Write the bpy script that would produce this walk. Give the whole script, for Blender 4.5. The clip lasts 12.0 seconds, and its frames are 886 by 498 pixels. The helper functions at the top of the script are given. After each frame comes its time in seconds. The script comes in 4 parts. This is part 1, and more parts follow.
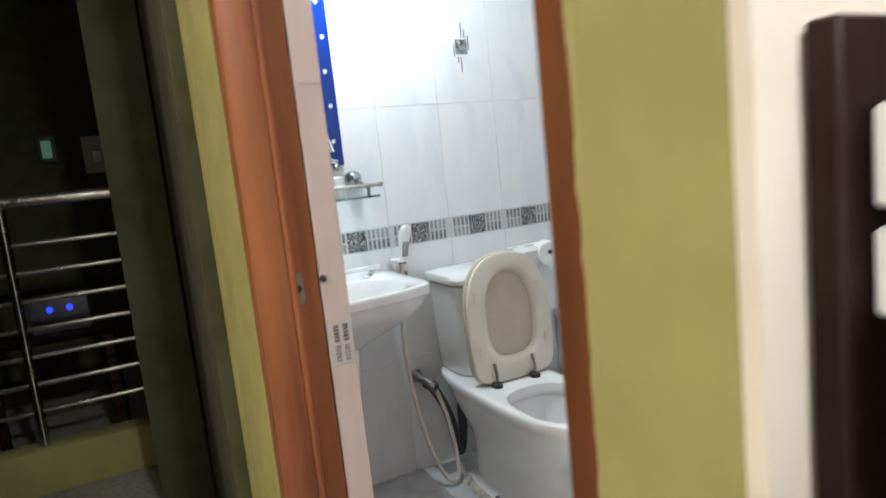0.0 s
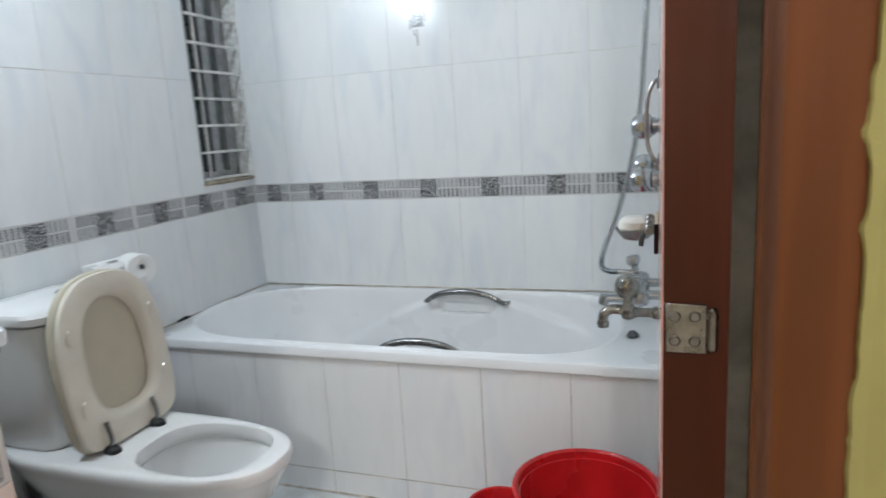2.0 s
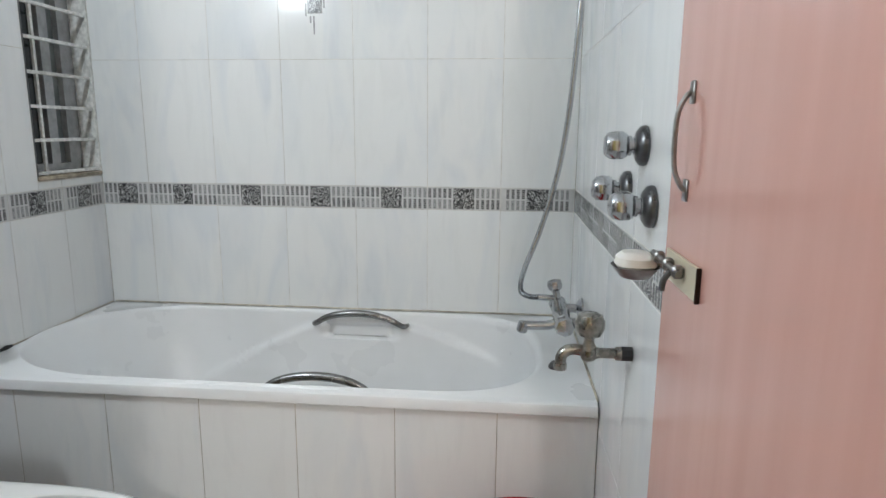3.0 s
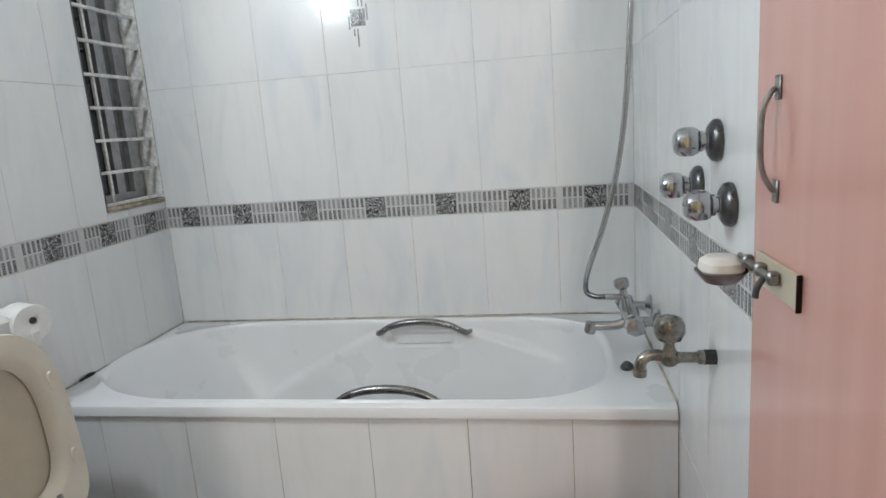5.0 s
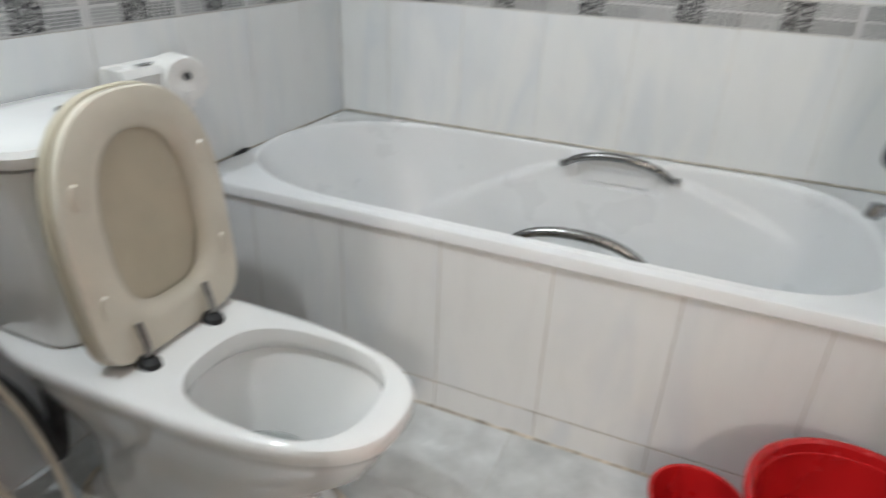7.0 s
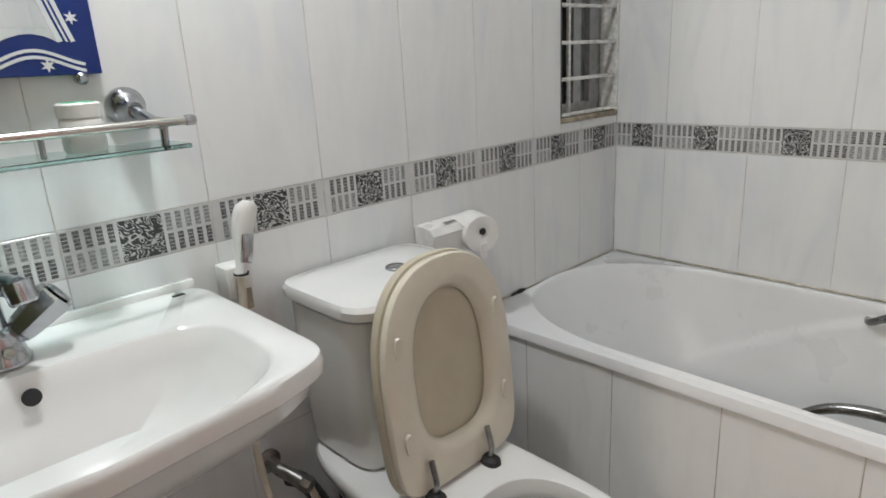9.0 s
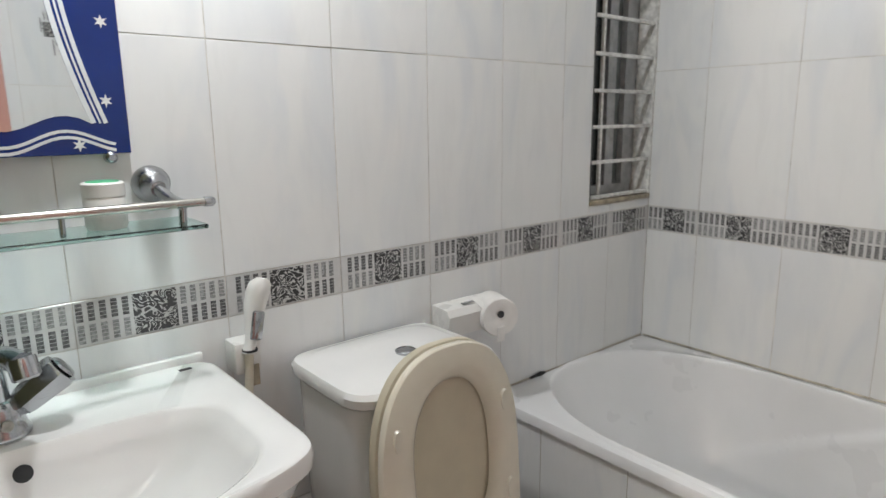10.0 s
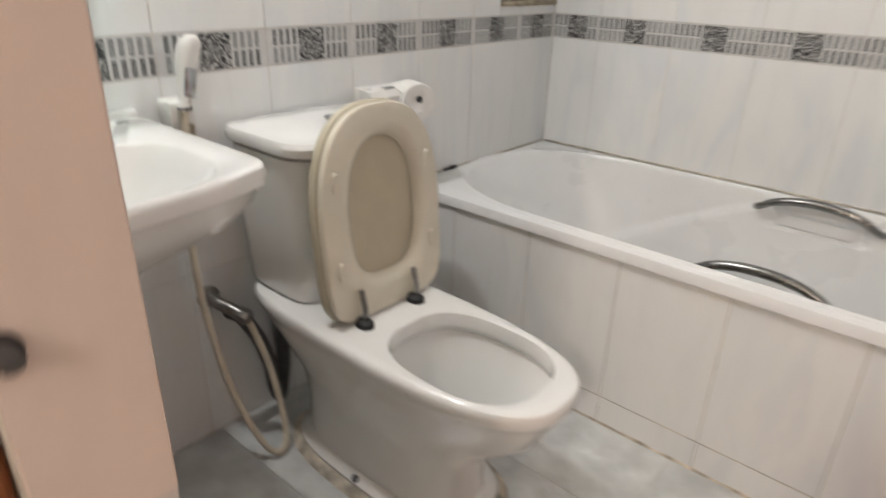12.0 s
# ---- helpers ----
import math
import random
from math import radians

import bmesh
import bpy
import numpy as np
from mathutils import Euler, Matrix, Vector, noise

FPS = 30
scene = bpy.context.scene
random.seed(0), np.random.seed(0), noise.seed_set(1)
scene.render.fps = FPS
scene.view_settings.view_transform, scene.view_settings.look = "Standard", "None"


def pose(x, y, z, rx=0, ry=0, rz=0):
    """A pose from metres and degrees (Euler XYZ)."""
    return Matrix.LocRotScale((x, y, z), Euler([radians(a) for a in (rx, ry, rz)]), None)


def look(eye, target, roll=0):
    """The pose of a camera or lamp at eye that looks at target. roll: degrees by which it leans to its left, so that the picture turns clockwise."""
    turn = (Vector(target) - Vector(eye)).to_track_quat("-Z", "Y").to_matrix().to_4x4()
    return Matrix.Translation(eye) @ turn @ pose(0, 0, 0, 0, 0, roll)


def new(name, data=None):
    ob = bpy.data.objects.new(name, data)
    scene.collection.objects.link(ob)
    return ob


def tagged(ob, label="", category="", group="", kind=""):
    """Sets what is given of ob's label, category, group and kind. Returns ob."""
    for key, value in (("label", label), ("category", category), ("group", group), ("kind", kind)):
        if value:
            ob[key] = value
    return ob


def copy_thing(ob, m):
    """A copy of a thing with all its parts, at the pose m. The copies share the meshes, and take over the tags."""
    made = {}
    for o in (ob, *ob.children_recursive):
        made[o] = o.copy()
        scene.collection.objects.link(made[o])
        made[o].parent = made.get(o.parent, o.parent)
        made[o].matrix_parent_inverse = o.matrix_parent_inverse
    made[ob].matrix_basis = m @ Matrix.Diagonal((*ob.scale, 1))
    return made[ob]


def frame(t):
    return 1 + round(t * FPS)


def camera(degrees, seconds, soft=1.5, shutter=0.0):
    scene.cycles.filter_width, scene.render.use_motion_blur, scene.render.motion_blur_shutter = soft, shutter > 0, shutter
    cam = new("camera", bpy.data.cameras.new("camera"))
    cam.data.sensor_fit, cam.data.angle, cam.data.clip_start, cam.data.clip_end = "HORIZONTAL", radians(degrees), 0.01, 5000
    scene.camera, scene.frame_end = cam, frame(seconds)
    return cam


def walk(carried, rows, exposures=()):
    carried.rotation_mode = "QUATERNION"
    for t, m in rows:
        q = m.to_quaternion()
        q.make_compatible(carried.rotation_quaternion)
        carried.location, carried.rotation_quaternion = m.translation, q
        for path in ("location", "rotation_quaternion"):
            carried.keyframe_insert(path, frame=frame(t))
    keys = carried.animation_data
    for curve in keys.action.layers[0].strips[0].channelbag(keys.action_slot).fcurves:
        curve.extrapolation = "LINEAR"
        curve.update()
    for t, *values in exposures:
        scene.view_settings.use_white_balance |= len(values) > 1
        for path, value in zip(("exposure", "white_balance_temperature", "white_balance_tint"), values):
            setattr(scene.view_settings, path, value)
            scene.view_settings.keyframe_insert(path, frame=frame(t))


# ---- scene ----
cam = camera(70.6, 12.0, shutter=0.5)
PATH = [
    (0, (0.279, -0.416, 1.106), (1.153, 1.363, 0.837), -6.0),
    (0.5, (0.196, -0.322, 1.048), (1.14, 1.415, 0.744), -2.6),
    (1, (0.23, -0.202, 1.074), (1.378, 1.386, 0.669), -3.7),
    (1.5, (0.236, -0.079, 1.064), (1.825, 1.064, 0.652), -5.9),
    (2, (0.202, 0.022, 1.095), (2.056, 0.669, 0.715), -3.6),
    (2.5, (0.301, 0.156, 1.099), (2.207, 0.593, 0.677), -4.1),
    (2.8, (0.37, 0.211, 1.102), (2.307, 0.508, 0.704), -0.3),
    (3, (0.379, 0.235, 1.099), (2.334, 0.419, 0.722), 0.4),
    (5, (0.396, 0.27, 1.128), (2.329, 0.606, 0.741), -4.2),
    (5.5, (0.444, 0.266, 1.117), (2.34, 0.682, 0.637), -1.8),
    (6, (0.545, 0.325, 1.053), (2.396, 0.596, 0.346), -1.7),
    (6.3, (0.608, 0.381, 1.06), (2.451, 0.577, 0.306), -2.5),
    (6.5, (0.622, 0.421, 1.065), (2.471, 0.675, 0.347), 1.4),
    (7, (0.673, 0.512, 1.024), (2.32, 1.193, 0.116), 2.3),
    (7.5, (0.663, 0.549, 1.076), (2.173, 1.567, 0.25), -0.7),
    (9.5, (0.619, 0.54, 1.15), (1.904, 1.986, 0.645), -2.9),
    (10, (0.677, 0.531, 1.182), (1.935, 2.032, 0.777), -0.6),
    (10.5, (0.692, 0.608, 1.081), (1.72, 2.201, 0.443), -0.7),
    (11, (0.659, 0.595, 1.082), (1.751, 2.159, 0.479), -0.6),
    (11.5, (0.61, 0.536, 1.055), (1.827, 1.96, 0.354), -6.1),
    (12, (0.527, 0.442, 1.034), (1.914, 1.627, 0.215), 1.8),
]
EXPOSURES = [(0.0, 0.18, 5850, 8), (0.5, 0.55, 5750, 8), (1.0, 0.42, 5800, 7), (1.5, 0.16, 5850, 7), (2.0, 0.0, 5700, 7), (2.5, -0.02, 5950, 8), (3.0, -0.07, 6000, 8), (5.0, -0.12, 6050, 9), (5.5, -0.04, 6050, 9), (6.5, 0.02, 6050, 9), (7.0, 0.06, 6150, 9), (7.5, 0.06, 6250, 9), (9.5, -0.28, 6500, 12), (10.5, -0.24, 6600, 13), (11.0, -0.25, 6700, 14), (11.5, -0.2, 6600, 12), (12.0, 0.0, 6900, 14)]
walk(cam, [(t, look(eye, target, roll)) for t, eye, target, roll in PATH], EXPOSURES)

# ---- light ----
world = bpy.data.worlds.new("world")
scene.world = world
world.use_nodes = True
world.node_tree.nodes["Background"].inputs["Color"].default_value = (0.02, 0.022, 0.03, 1)
world.node_tree.nodes["Background"].inputs["Strength"].default_value = 0.3


def bulb(name, at, watts, colour, radius):
    data = bpy.data.lights.new(name, "POINT")
    data.energy, data.color, data.shadow_soft_size = watts, colour, radius
    ob = new(name, data)
    ob.location = at
    return ob


bulb("bathroom_bulb", (0.94, 1.41, 1.86), 28, (0.96, 1.0, 1.0), 0.035)
bulb("hall_bulb", (-1.4, -0.2, 2.1), 76, (1.0, 0.89, 0.77), 0.06)
bulb("bedroom_bulb", (0.60, -0.9, 2.2), 72, (1.0, 0.96, 0.9), 0.06)

# ---- materials ----


def material(name, colour, rough=0.5, metal=0.0, coat=0.0):
    m = bpy.data.materials.new(name)
    m.use_nodes = True
    b = m.node_tree.nodes["Principled BSDF"]
    b.inputs["Base Color"].default_value = (*colour, 1)
    b.inputs["Roughness"].default_value = rough
    b.inputs["Metallic"].default_value = metal
    b.inputs["Coat Weight"].default_value = coat
    return m


def nd(m, kind, **values):
    n = m.node_tree.nodes.new(kind)
    for key, v in values.items():
        n.inputs[key].default_value = v
    return n


def wire(m, a, out, b, inp):
    m.node_tree.links.new(a.outputs[out], b.inputs[inp])


def shader(m):
    return m.node_tree.nodes["Principled BSDF"]


def coords(m, scale=(1, 1, 1), rot=(0, 0, 0), shuffle=False):
    """Object coordinates, scaled and turned; shuffle moves the pattern on from object to object."""
    tc, mp = nd(m, "ShaderNodeTexCoord"), nd(m, "ShaderNodeMapping")
    mp.inputs["Scale"].default_value, mp.inputs["Rotation"].default_value = scale, rot
    if shuffle:
        info, mul = nd(m, "ShaderNodeObjectInfo"), nd(m, "ShaderNodeVectorMath")
        mul.operation = "MULTIPLY_ADD"
        mul.inputs[1].default_value = (17.0, 11.0, 23.0)
        wire(m, info, "Random", mul, 0)
        wire(m, tc, "Object", mul, 2)
        wire(m, mul, "Vector", mp, "Vector")
    else:
        wire(m, tc, "Object", mp, "Vector")
    return mp


def blotch(m, low, high, scale, stretch=(1, 1, 1), rot=(0, 0, 0), detail=4.0, a=0.35, b=0.65, shuffle=False, distort=0.0):
    """Noise between two colours."""
    mp = coords(m, stretch, rot, shuffle)
    nz, ramp = nd(m, "ShaderNodeTexNoise", Scale=scale, Detail=detail, Distortion=distort), nd(m, "ShaderNodeValToRGB")
    wire(m, mp, "Vector", nz, "Vector")
    wire(m, nz, "Fac", ramp, "Fac")
    e = ramp.color_ramp.elements
    e[0].position, e[0].color, e[1].position, e[1].color = a, (*low, 1), b, (*high, 1)
    return ramp


def mixed(m, first, second, factor=0.5, mode="MULTIPLY"):
    mx = m.node_tree.nodes.new("ShaderNodeMix")
    mx.data_type, mx.blend_type = "RGBA", mode
    mx.inputs[0].default_value = factor
    wire(m, first, 0 if "Color" not in first.outputs else "Color", mx, 6)
    wire(m, second, 0 if "Color" not in second.outputs else "Color", mx, 7)
    mx_out = nd(m, "ShaderNodeGamma")
    wire(m, mx, 2, mx_out, "Color")
    return mx_out


def colour_by(m, node):
    wire(m, node, "Color", shader(m), "Base Color")


def relief(m, scale, strength, distance=0.002, detail=3.0, stretch=(1, 1, 1), shuffle=False):
    mp = coords(m, stretch, (0, 0, 0), shuffle)
    nz, bp = nd(m, "ShaderNodeTexNoise", Scale=scale, Detail=detail), nd(m, "ShaderNodeBump", Strength=strength, Distance=distance)
    wire(m, mp, "Vector", nz, "Vector")
    wire(m, nz, "Fac", bp, "Height")
    wire(m, bp, "Normal", shader(m), "Normal")


def gloss_by(m, scale, low, high, stretch=(1, 1, 1)):
    ramp = blotch(m, (low,) * 3, (high,) * 3, scale, stretch)
    wire(m, ramp, "Color", shader(m), "Roughness")


def made(name, colour, rough, spread=0.12, scale=30, metal=0.0, coat=0.0, bump=0.1, bump_scale=120, stretch=(1, 1, 1)):
    """A material with fine and broad variation round one colour."""
    m = material(name, colour, rough, metal, coat)
    dark = tuple(c * (1 - spread) for c in colour)
    light = tuple(min(1, c * (1 + spread)) for c in colour)
    one = blotch(m, dark, light, scale, stretch)
    two = blotch(m, (1 - spread,) * 3, (1, 1, 1), scale / 9)
    colour_by(m, mixed(m, one, two, 0.8))
    gloss_by(m, scale * 0.6, rough * 0.85, min(1, rough * 1.25))
    if bump:
        relief(m, bump_scale, bump, 0.001)
    return m


def tile_material(name, base, vein, mark=0.55):
    m = material(name, base, 0.12)
    broad = blotch(m, vein, base, 7.0, (1.0, 1.0, 0.28), (0, radians(24), 0), 3.0, 0.28, 0.52, True, 1.2)
    fine = blotch(m, tuple(0.93 + 0.02 * c for c in vein), (1, 1, 1), 22.0, (1, 1, 0.22), (0, radians(20), 0), 4.0, 0.33, 0.5, True, 1.0)
    colour_by(m, mixed(m, broad, fine, mark))
    gloss_by(m, 9.0, 0.08, 0.2)
    relief(m, 14.0, 0.12, 0.0012, 1.0, (1, 1, 0.6), True)
    return m


PIER_TILE = tile_material("pinkish_glazed_tile", (0.66, 0.575, 0.535), (0.60, 0.53, 0.50))
TILE = tile_material("glazed_wall_tile", (0.79, 0.80, 0.80), (0.715, 0.74, 0.765))
FLOOR_GROUT = made("floor_joint_filler", (0.50, 0.50, 0.48), 0.8, 0.2, 25)
FLOOR_TILE = made("floor_tile_glaze", (0.60, 0.62, 0.62), 0.22, 0.14, 12, bump=0.08, bump_scale=60)
GROUT = made("grout", (0.66, 0.63, 0.58), 0.85, 0.25, 25)
CERAMIC = made("white_sanitary_ceramic", (0.82, 0.82, 0.81), 0.08, 0.015, 8, coat=0.5, bump=0.0)
ACRYLIC = made("white_bath_acrylic", (0.79, 0.80, 0.81), 0.30, 0.02, 6, coat=0.04, bump=0.0)
GRIP = made("dark_satin_metal", (0.27, 0.265, 0.26), 0.24, 0.15, 40, metal=1.0, bump=0.0)
BEAD = made("dirty_sealant", (0.60, 0.55, 0.46), 0.6, 0.35, 30)
BEDDING = made("stained_cement_bedding", (0.56, 0.51, 0.43), 0.8, 0.4, 28, bump=0.5)
SEALANT = made("stained_sealant", (0.42, 0.36, 0.27), 0.6, 0.45, 22)
IVORY = made("aged_ivory_plastic", (0.74, 0.69, 0.58), 0.16, 0.05, 10, coat=0.4, bump=0.02)
IVORY_DARK = made("yellowed_lid_plastic", (0.54, 0.485, 0.37), 0.5, 0.05, 12, bump=0.02)
GUNMETAL = made("dark_grey_cast_metal", (0.15, 0.15, 0.155), 0.3, 0.2, 50, metal=1.0, bump=0.1)
CHROME = made("chrome", (0.46, 0.47, 0.49), 0.17, 0.04, 40, metal=1.0, bump=0.0)
DULL_METAL = made("worn_grey_metal", (0.33, 0.32, 0.31), 0.35, 0.2, 60, metal=1.0, bump=0.1)
BRONZE = made("limescaled_tap_metal", (0.34, 0.325, 0.295), 0.28, 0.25, 90, metal=1.0, bump=0.2, bump_scale=200)
BLACK = made("black_rubber", (0.018, 0.018, 0.02), 0.55, 0.2, 40)
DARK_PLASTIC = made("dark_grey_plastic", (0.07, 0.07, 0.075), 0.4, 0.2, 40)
WHITE_PLASTIC = made("white_plastic", (0.78, 0.77, 0.75), 0.3, 0.03, 15, bump=0.03)
CREAM_PLASTIC = made("cream_rubber_hose", (0.69, 0.63, 0.52), 0.4, 0.12, 20)
RED = made("red_plastic", (0.50, 0.012, 0.014), 0.25, 0.08, 8, coat=0.2, bump=0.03)
GREEN = made("green_plastic", (0.05, 0.42, 0.20), 0.3, 0.06, 12)
PAPER = made("toilet_paper", (0.83, 0.82, 0.80), 0.9, 0.04, 30, bump=0.4, bump_scale=150)
SOAP = made("white_soap", (0.80, 0.78, 0.74), 0.35, 0.05, 25, bump=0.1)
WHITE_PAINT = made("chipped_white_gloss_paint", (0.72, 0.72, 0.70), 0.35, 0.2, 60, bump=0.3)
GREY_FRAME = made("grey_aluminium", (0.42, 0.43, 0.44), 0.4, 0.12, 40, metal=0.4)
WOOD = made("orange_brown_painted_wood", (0.27, 0.098, 0.040), 0.45, 0.22, 26, bump=0.25, bump_scale=60, stretch=(1, 1, 0.06))
# WOOD again with the shade on the right post put into its colour
WOOD_SHADED = made("shaded_brown_painted_wood", (0.170, 0.058, 0.020), 0.5, 0.25, 26, bump=0.25, bump_scale=60, stretch=(1, 1, 0.06))
# dark brown of the door edge, also painted shade on the right seat
WOOD_DARK = made("dark_wood_edge_and_shaded_seat", (0.085, 0.023, 0.010), 0.5, 0.25, 26, bump=0.25, bump_scale=60, stretch=(1, 1, 0.06))
BROWN = made("dark_stained_wood", (0.022, 0.009, 0.006), 0.7, 0.3, 30, bump=0.2, stretch=(1, 1, 0.08))
YELLOW = made("yellow_distemper", (0.335, 0.298, 0.105), 0.75, 0.07, 9, bump=0.35, bump_scale=70)
CREAM = made("cream_wall_paint", (0.74, 0.66, 0.56), 0.7, 0.05, 9, bump=0.25, bump_scale=70)
PLASTER = made("white_ceiling_paint", (0.76, 0.76, 0.74), 0.85, 0.05, 10, bump=0.3)
HALL_FLOOR = made("hall_mosaic_floor", (0.34, 0.32, 0.28), 0.4, 0.2, 40)
# plaster colour darkened to hold the shade of the unlit rooms
SHADED_WALL = made("shaded_green_plaster", (0.062, 0.058, 0.025), 0.8, 0.2, 9, bump=0.3)
STEEL = made("stainless_steel", (0.60, 0.58, 0.54), 0.22, 0.1, 50, metal=1.0, bump=0.0)
BLUE = made("blue_mirror_paint", (0.002, 0.022, 0.175), 0.12, 0.08, 10, coat=0.2, bump=0.0)
SILVER = made("silver_print", (0.74, 0.77, 0.80), 0.2, 0.06, 30, bump=0.0)
INK = made("dark_grey_print", (0.17, 0.172, 0.176), 0.22, 0.5, 160, bump=0.0)
INK_LIGHT = made("mid_grey_print", (0.33, 0.335, 0.34), 0.22, 0.35, 160, bump=0.0)
BORDER_BASE = made("border_tile_glaze", (0.60, 0.60, 0.60), 0.16, 0.05, 30, bump=0.05)

for dull in (WOOD, WOOD_SHADED, WOOD_DARK, BROWN):
    shader(dull).inputs["Specular IOR Level"].default_value = 0.18

# pink laminate: fine upright grain
PINK = material("pink_laminate", (0.60, 0.30, 0.25), 0.2, 0.0, 0.35)
colour_by(PINK, mixed(PINK, blotch(PINK, (0.612, 0.328, 0.277), (0.645, 0.355, 0.302), 30, (1, 1, 0.05), detail=5.0), blotch(PINK, (0.92, 0.90, 0.9), (1, 1, 1), 5, (1, 1, 0.2)), 0.8))
relief(PINK, 60, 0.06, 0.001, 3.0, (1, 1, 0.05))

# floral print: scrolling dark lines on white glaze
FLORAL = material("floral_print", (0.5, 0.5, 0.5), 0.2)
petal = nd(FLORAL, "ShaderNodeTexNoise", Scale=34.0, Detail=0.6, Distortion=2.6)
wire(FLORAL, coords(FLORAL, (1, 1, 1), (0, 0, 0), True), "Vector", petal, "Vector")
turns = nd(FLORAL, "ShaderNodeMath")
turns.operation = "MULTIPLY"
turns.inputs[1].default_value = 30.0
curl = nd(FLORAL, "ShaderNodeMath")
curl.operation = "SINE"
wire(FLORAL, petal, "Fac", turns, 0)
wire(FLORAL, turns, "Value", curl, 0)
fr = nd(FLORAL, "ShaderNodeValToRGB")
wire(FLORAL, curl, "Value", fr, "Fac")
fr.color_ramp.elements[0].position, fr.color_ramp.elements[0].color = 0.15, (0.055, 0.055, 0.058, 1)
fr.color_ramp.elements[1].position, fr.color_ramp.elements[1].color = 0.75, (0.50, 0.50, 0.495, 1)
colour_by(FLORAL, fr)

MIRROR = material("mirror_silver", (0.86, 0.88, 0.88), 0.02, 1.0)
GLASS = material("green_edged_glass", (0.62, 0.90, 0.85), 0.03)
shader(GLASS).inputs["Transmission Weight"].default_value = 1.0
shader(GLASS).inputs["IOR"].default_value = 1.45
DARK_GLASS = material("night_window_glass", (0.015, 0.02, 0.022), 0.06)
WATER = material("clear_water", (0.92, 0.95, 0.95), 0.02)
shader(WATER).inputs["Transmission Weight"].default_value = 1.0
shader(WATER).inputs["IOR"].default_value = 1.33
FROSTED = made("dusty_obscured_glass", (0.17, 0.19, 0.19), 0.35, 0.25, 14, bump=0.2)
LED = material("blue_led", (0, 0, 0), 0.4)
shader(LED).inputs["Emission Color"].default_value = (0.02, 0.03, 1.0, 1)
shader(LED).inputs["Emission Strength"].default_value = 3.0

# ---- mesh helpers ----


def slab(bm, x0, x1, y0, y1, z0, z1, bevel=0.0, slot=0):
    """A box, with its edges rounded off by bevel, added to bm."""
    made_verts = bmesh.ops.create_cube(bm, size=1.0, matrix=Matrix.LocRotScale(((x0 + x1) / 2, (y0 + y1) / 2, (z0 + z1) / 2), None, (x1 - x0, y1 - y0, z1 - z0)))["verts"]
    faces = {f for v in made_verts for f in v.link_faces}
    for f in faces:
        f.material_index = slot
    if bevel:
        edges = list({e for v in made_verts for e in v.link_edges})
        bmesh.ops.bevel(bm, geom=edges, offset=bevel, segments=2 if bevel > 0.003 else 1, affect="EDGES", profile=0.5)
    return bm


def block(x0, x1, y0, y1, z0, z1, bevel=0.0):
    return slab(bmesh.new(), x0, x1, y0, y1, z0, z1, bevel)


def loft(rings, caps=True, closed=False, bm=None):
    """Skin over rings of equally many points; closed joins the last ring to the first."""
    bm = bm or bmesh.new()
    rows = [[bm.verts.new(p) for p in ring] for ring in rings]
    pairs = list(zip(rows, rows[1:])) + ([(rows[-1], rows[0])] if closed else [])
    for a, b in pairs:
        for i in range(len(a)):
            j = (i + 1) % len(a)
            bm.faces.new((a[i], a[j], b[j], b[i]))
    if caps and not closed:
        bm.faces.new(rows[0][::-1])
        bm.faces.new(rows[-1])
    bmesh.ops.recalc_face_normals(bm, faces=bm.faces)
    return bm


def oval(cx, cy, z, rx, ry, k=2.0, n=48, bow=0.0):
    """A flat superellipse ring; bow pushes its -y side out in the middle."""
    out = []
    for i in range(n):
        a = 2 * math.pi * i / n
        c, s = math.cos(a), math.sin(a)
        x, y = math.copysign(abs(c) ** (2 / k), c), math.copysign(abs(s) ** (2 / k), s)
        out.append((cx + rx * x, cy + ry * y - (bow * (1 - x * x) * min(1, max(0, -y * 1.6)) if bow else 0), z))
    return out


def turned(profile, axis_at=(0, 0, 0), to=(0, 0, 1), n=20):
    """A solid of revolution: (radius, height) pairs along an axis."""
    rings = [[(r * math.cos(2 * math.pi * i / n), r * math.sin(2 * math.pi * i / n), h) for i in range(n)] for r, h in profile]
    bm = loft(rings)
    m = Matrix.Translation(axis_at) @ Vector((0, 0, 1)).rotation_difference(Vector(to)).to_matrix().to_4x4()
    bmesh.ops.transform(bm, matrix=m, verts=bm.verts)
    return bm


def smooth_path(points, steps=8):
    pts = [Vector(p) for p in points]
    pts = [2 * pts[0] - pts[1]] + pts + [2 * pts[-1] - pts[-2]]
    out = []
    for a, b, c, d in zip(pts, pts[1:], pts[2:], pts[3:]):
        for i in range(steps):
            t = i / steps
            out.append(0.5 * (2 * b + (c - a) * t + (2 * a - 5 * b + 4 * c - d) * t * t + (3 * b - a - 3 * c + d) * t ** 3))
    return out + [pts[-2]]


def tube(points, radius, n=10, steps=8, ribs=0.0, taper=None):
    """A round tube along a smooth path; ribs makes it corrugated."""
    path = smooth_path(points, steps) if steps > 1 else [Vector(p) for p in points]
    rings, side = [], None
    for i, p in enumerate(path):
        ahead = (path[min(i + 1, len(path) - 1)] - path[max(i - 1, 0)]).normalized()
        side = ahead.orthogonal() if side is None else (side - ahead * side.dot(ahead))
        side.normalize()
        up = ahead.cross(side)
        r = radius * (1 + ribs * (i % 2)) * (taper(i / (len(path) - 1)) if taper else 1)
        rings.append([p + r * (math.cos(2 * math.pi * k / n) * side + math.sin(2 * math.pi * k / n) * up) for k in range(n)])
    return loft(rings)


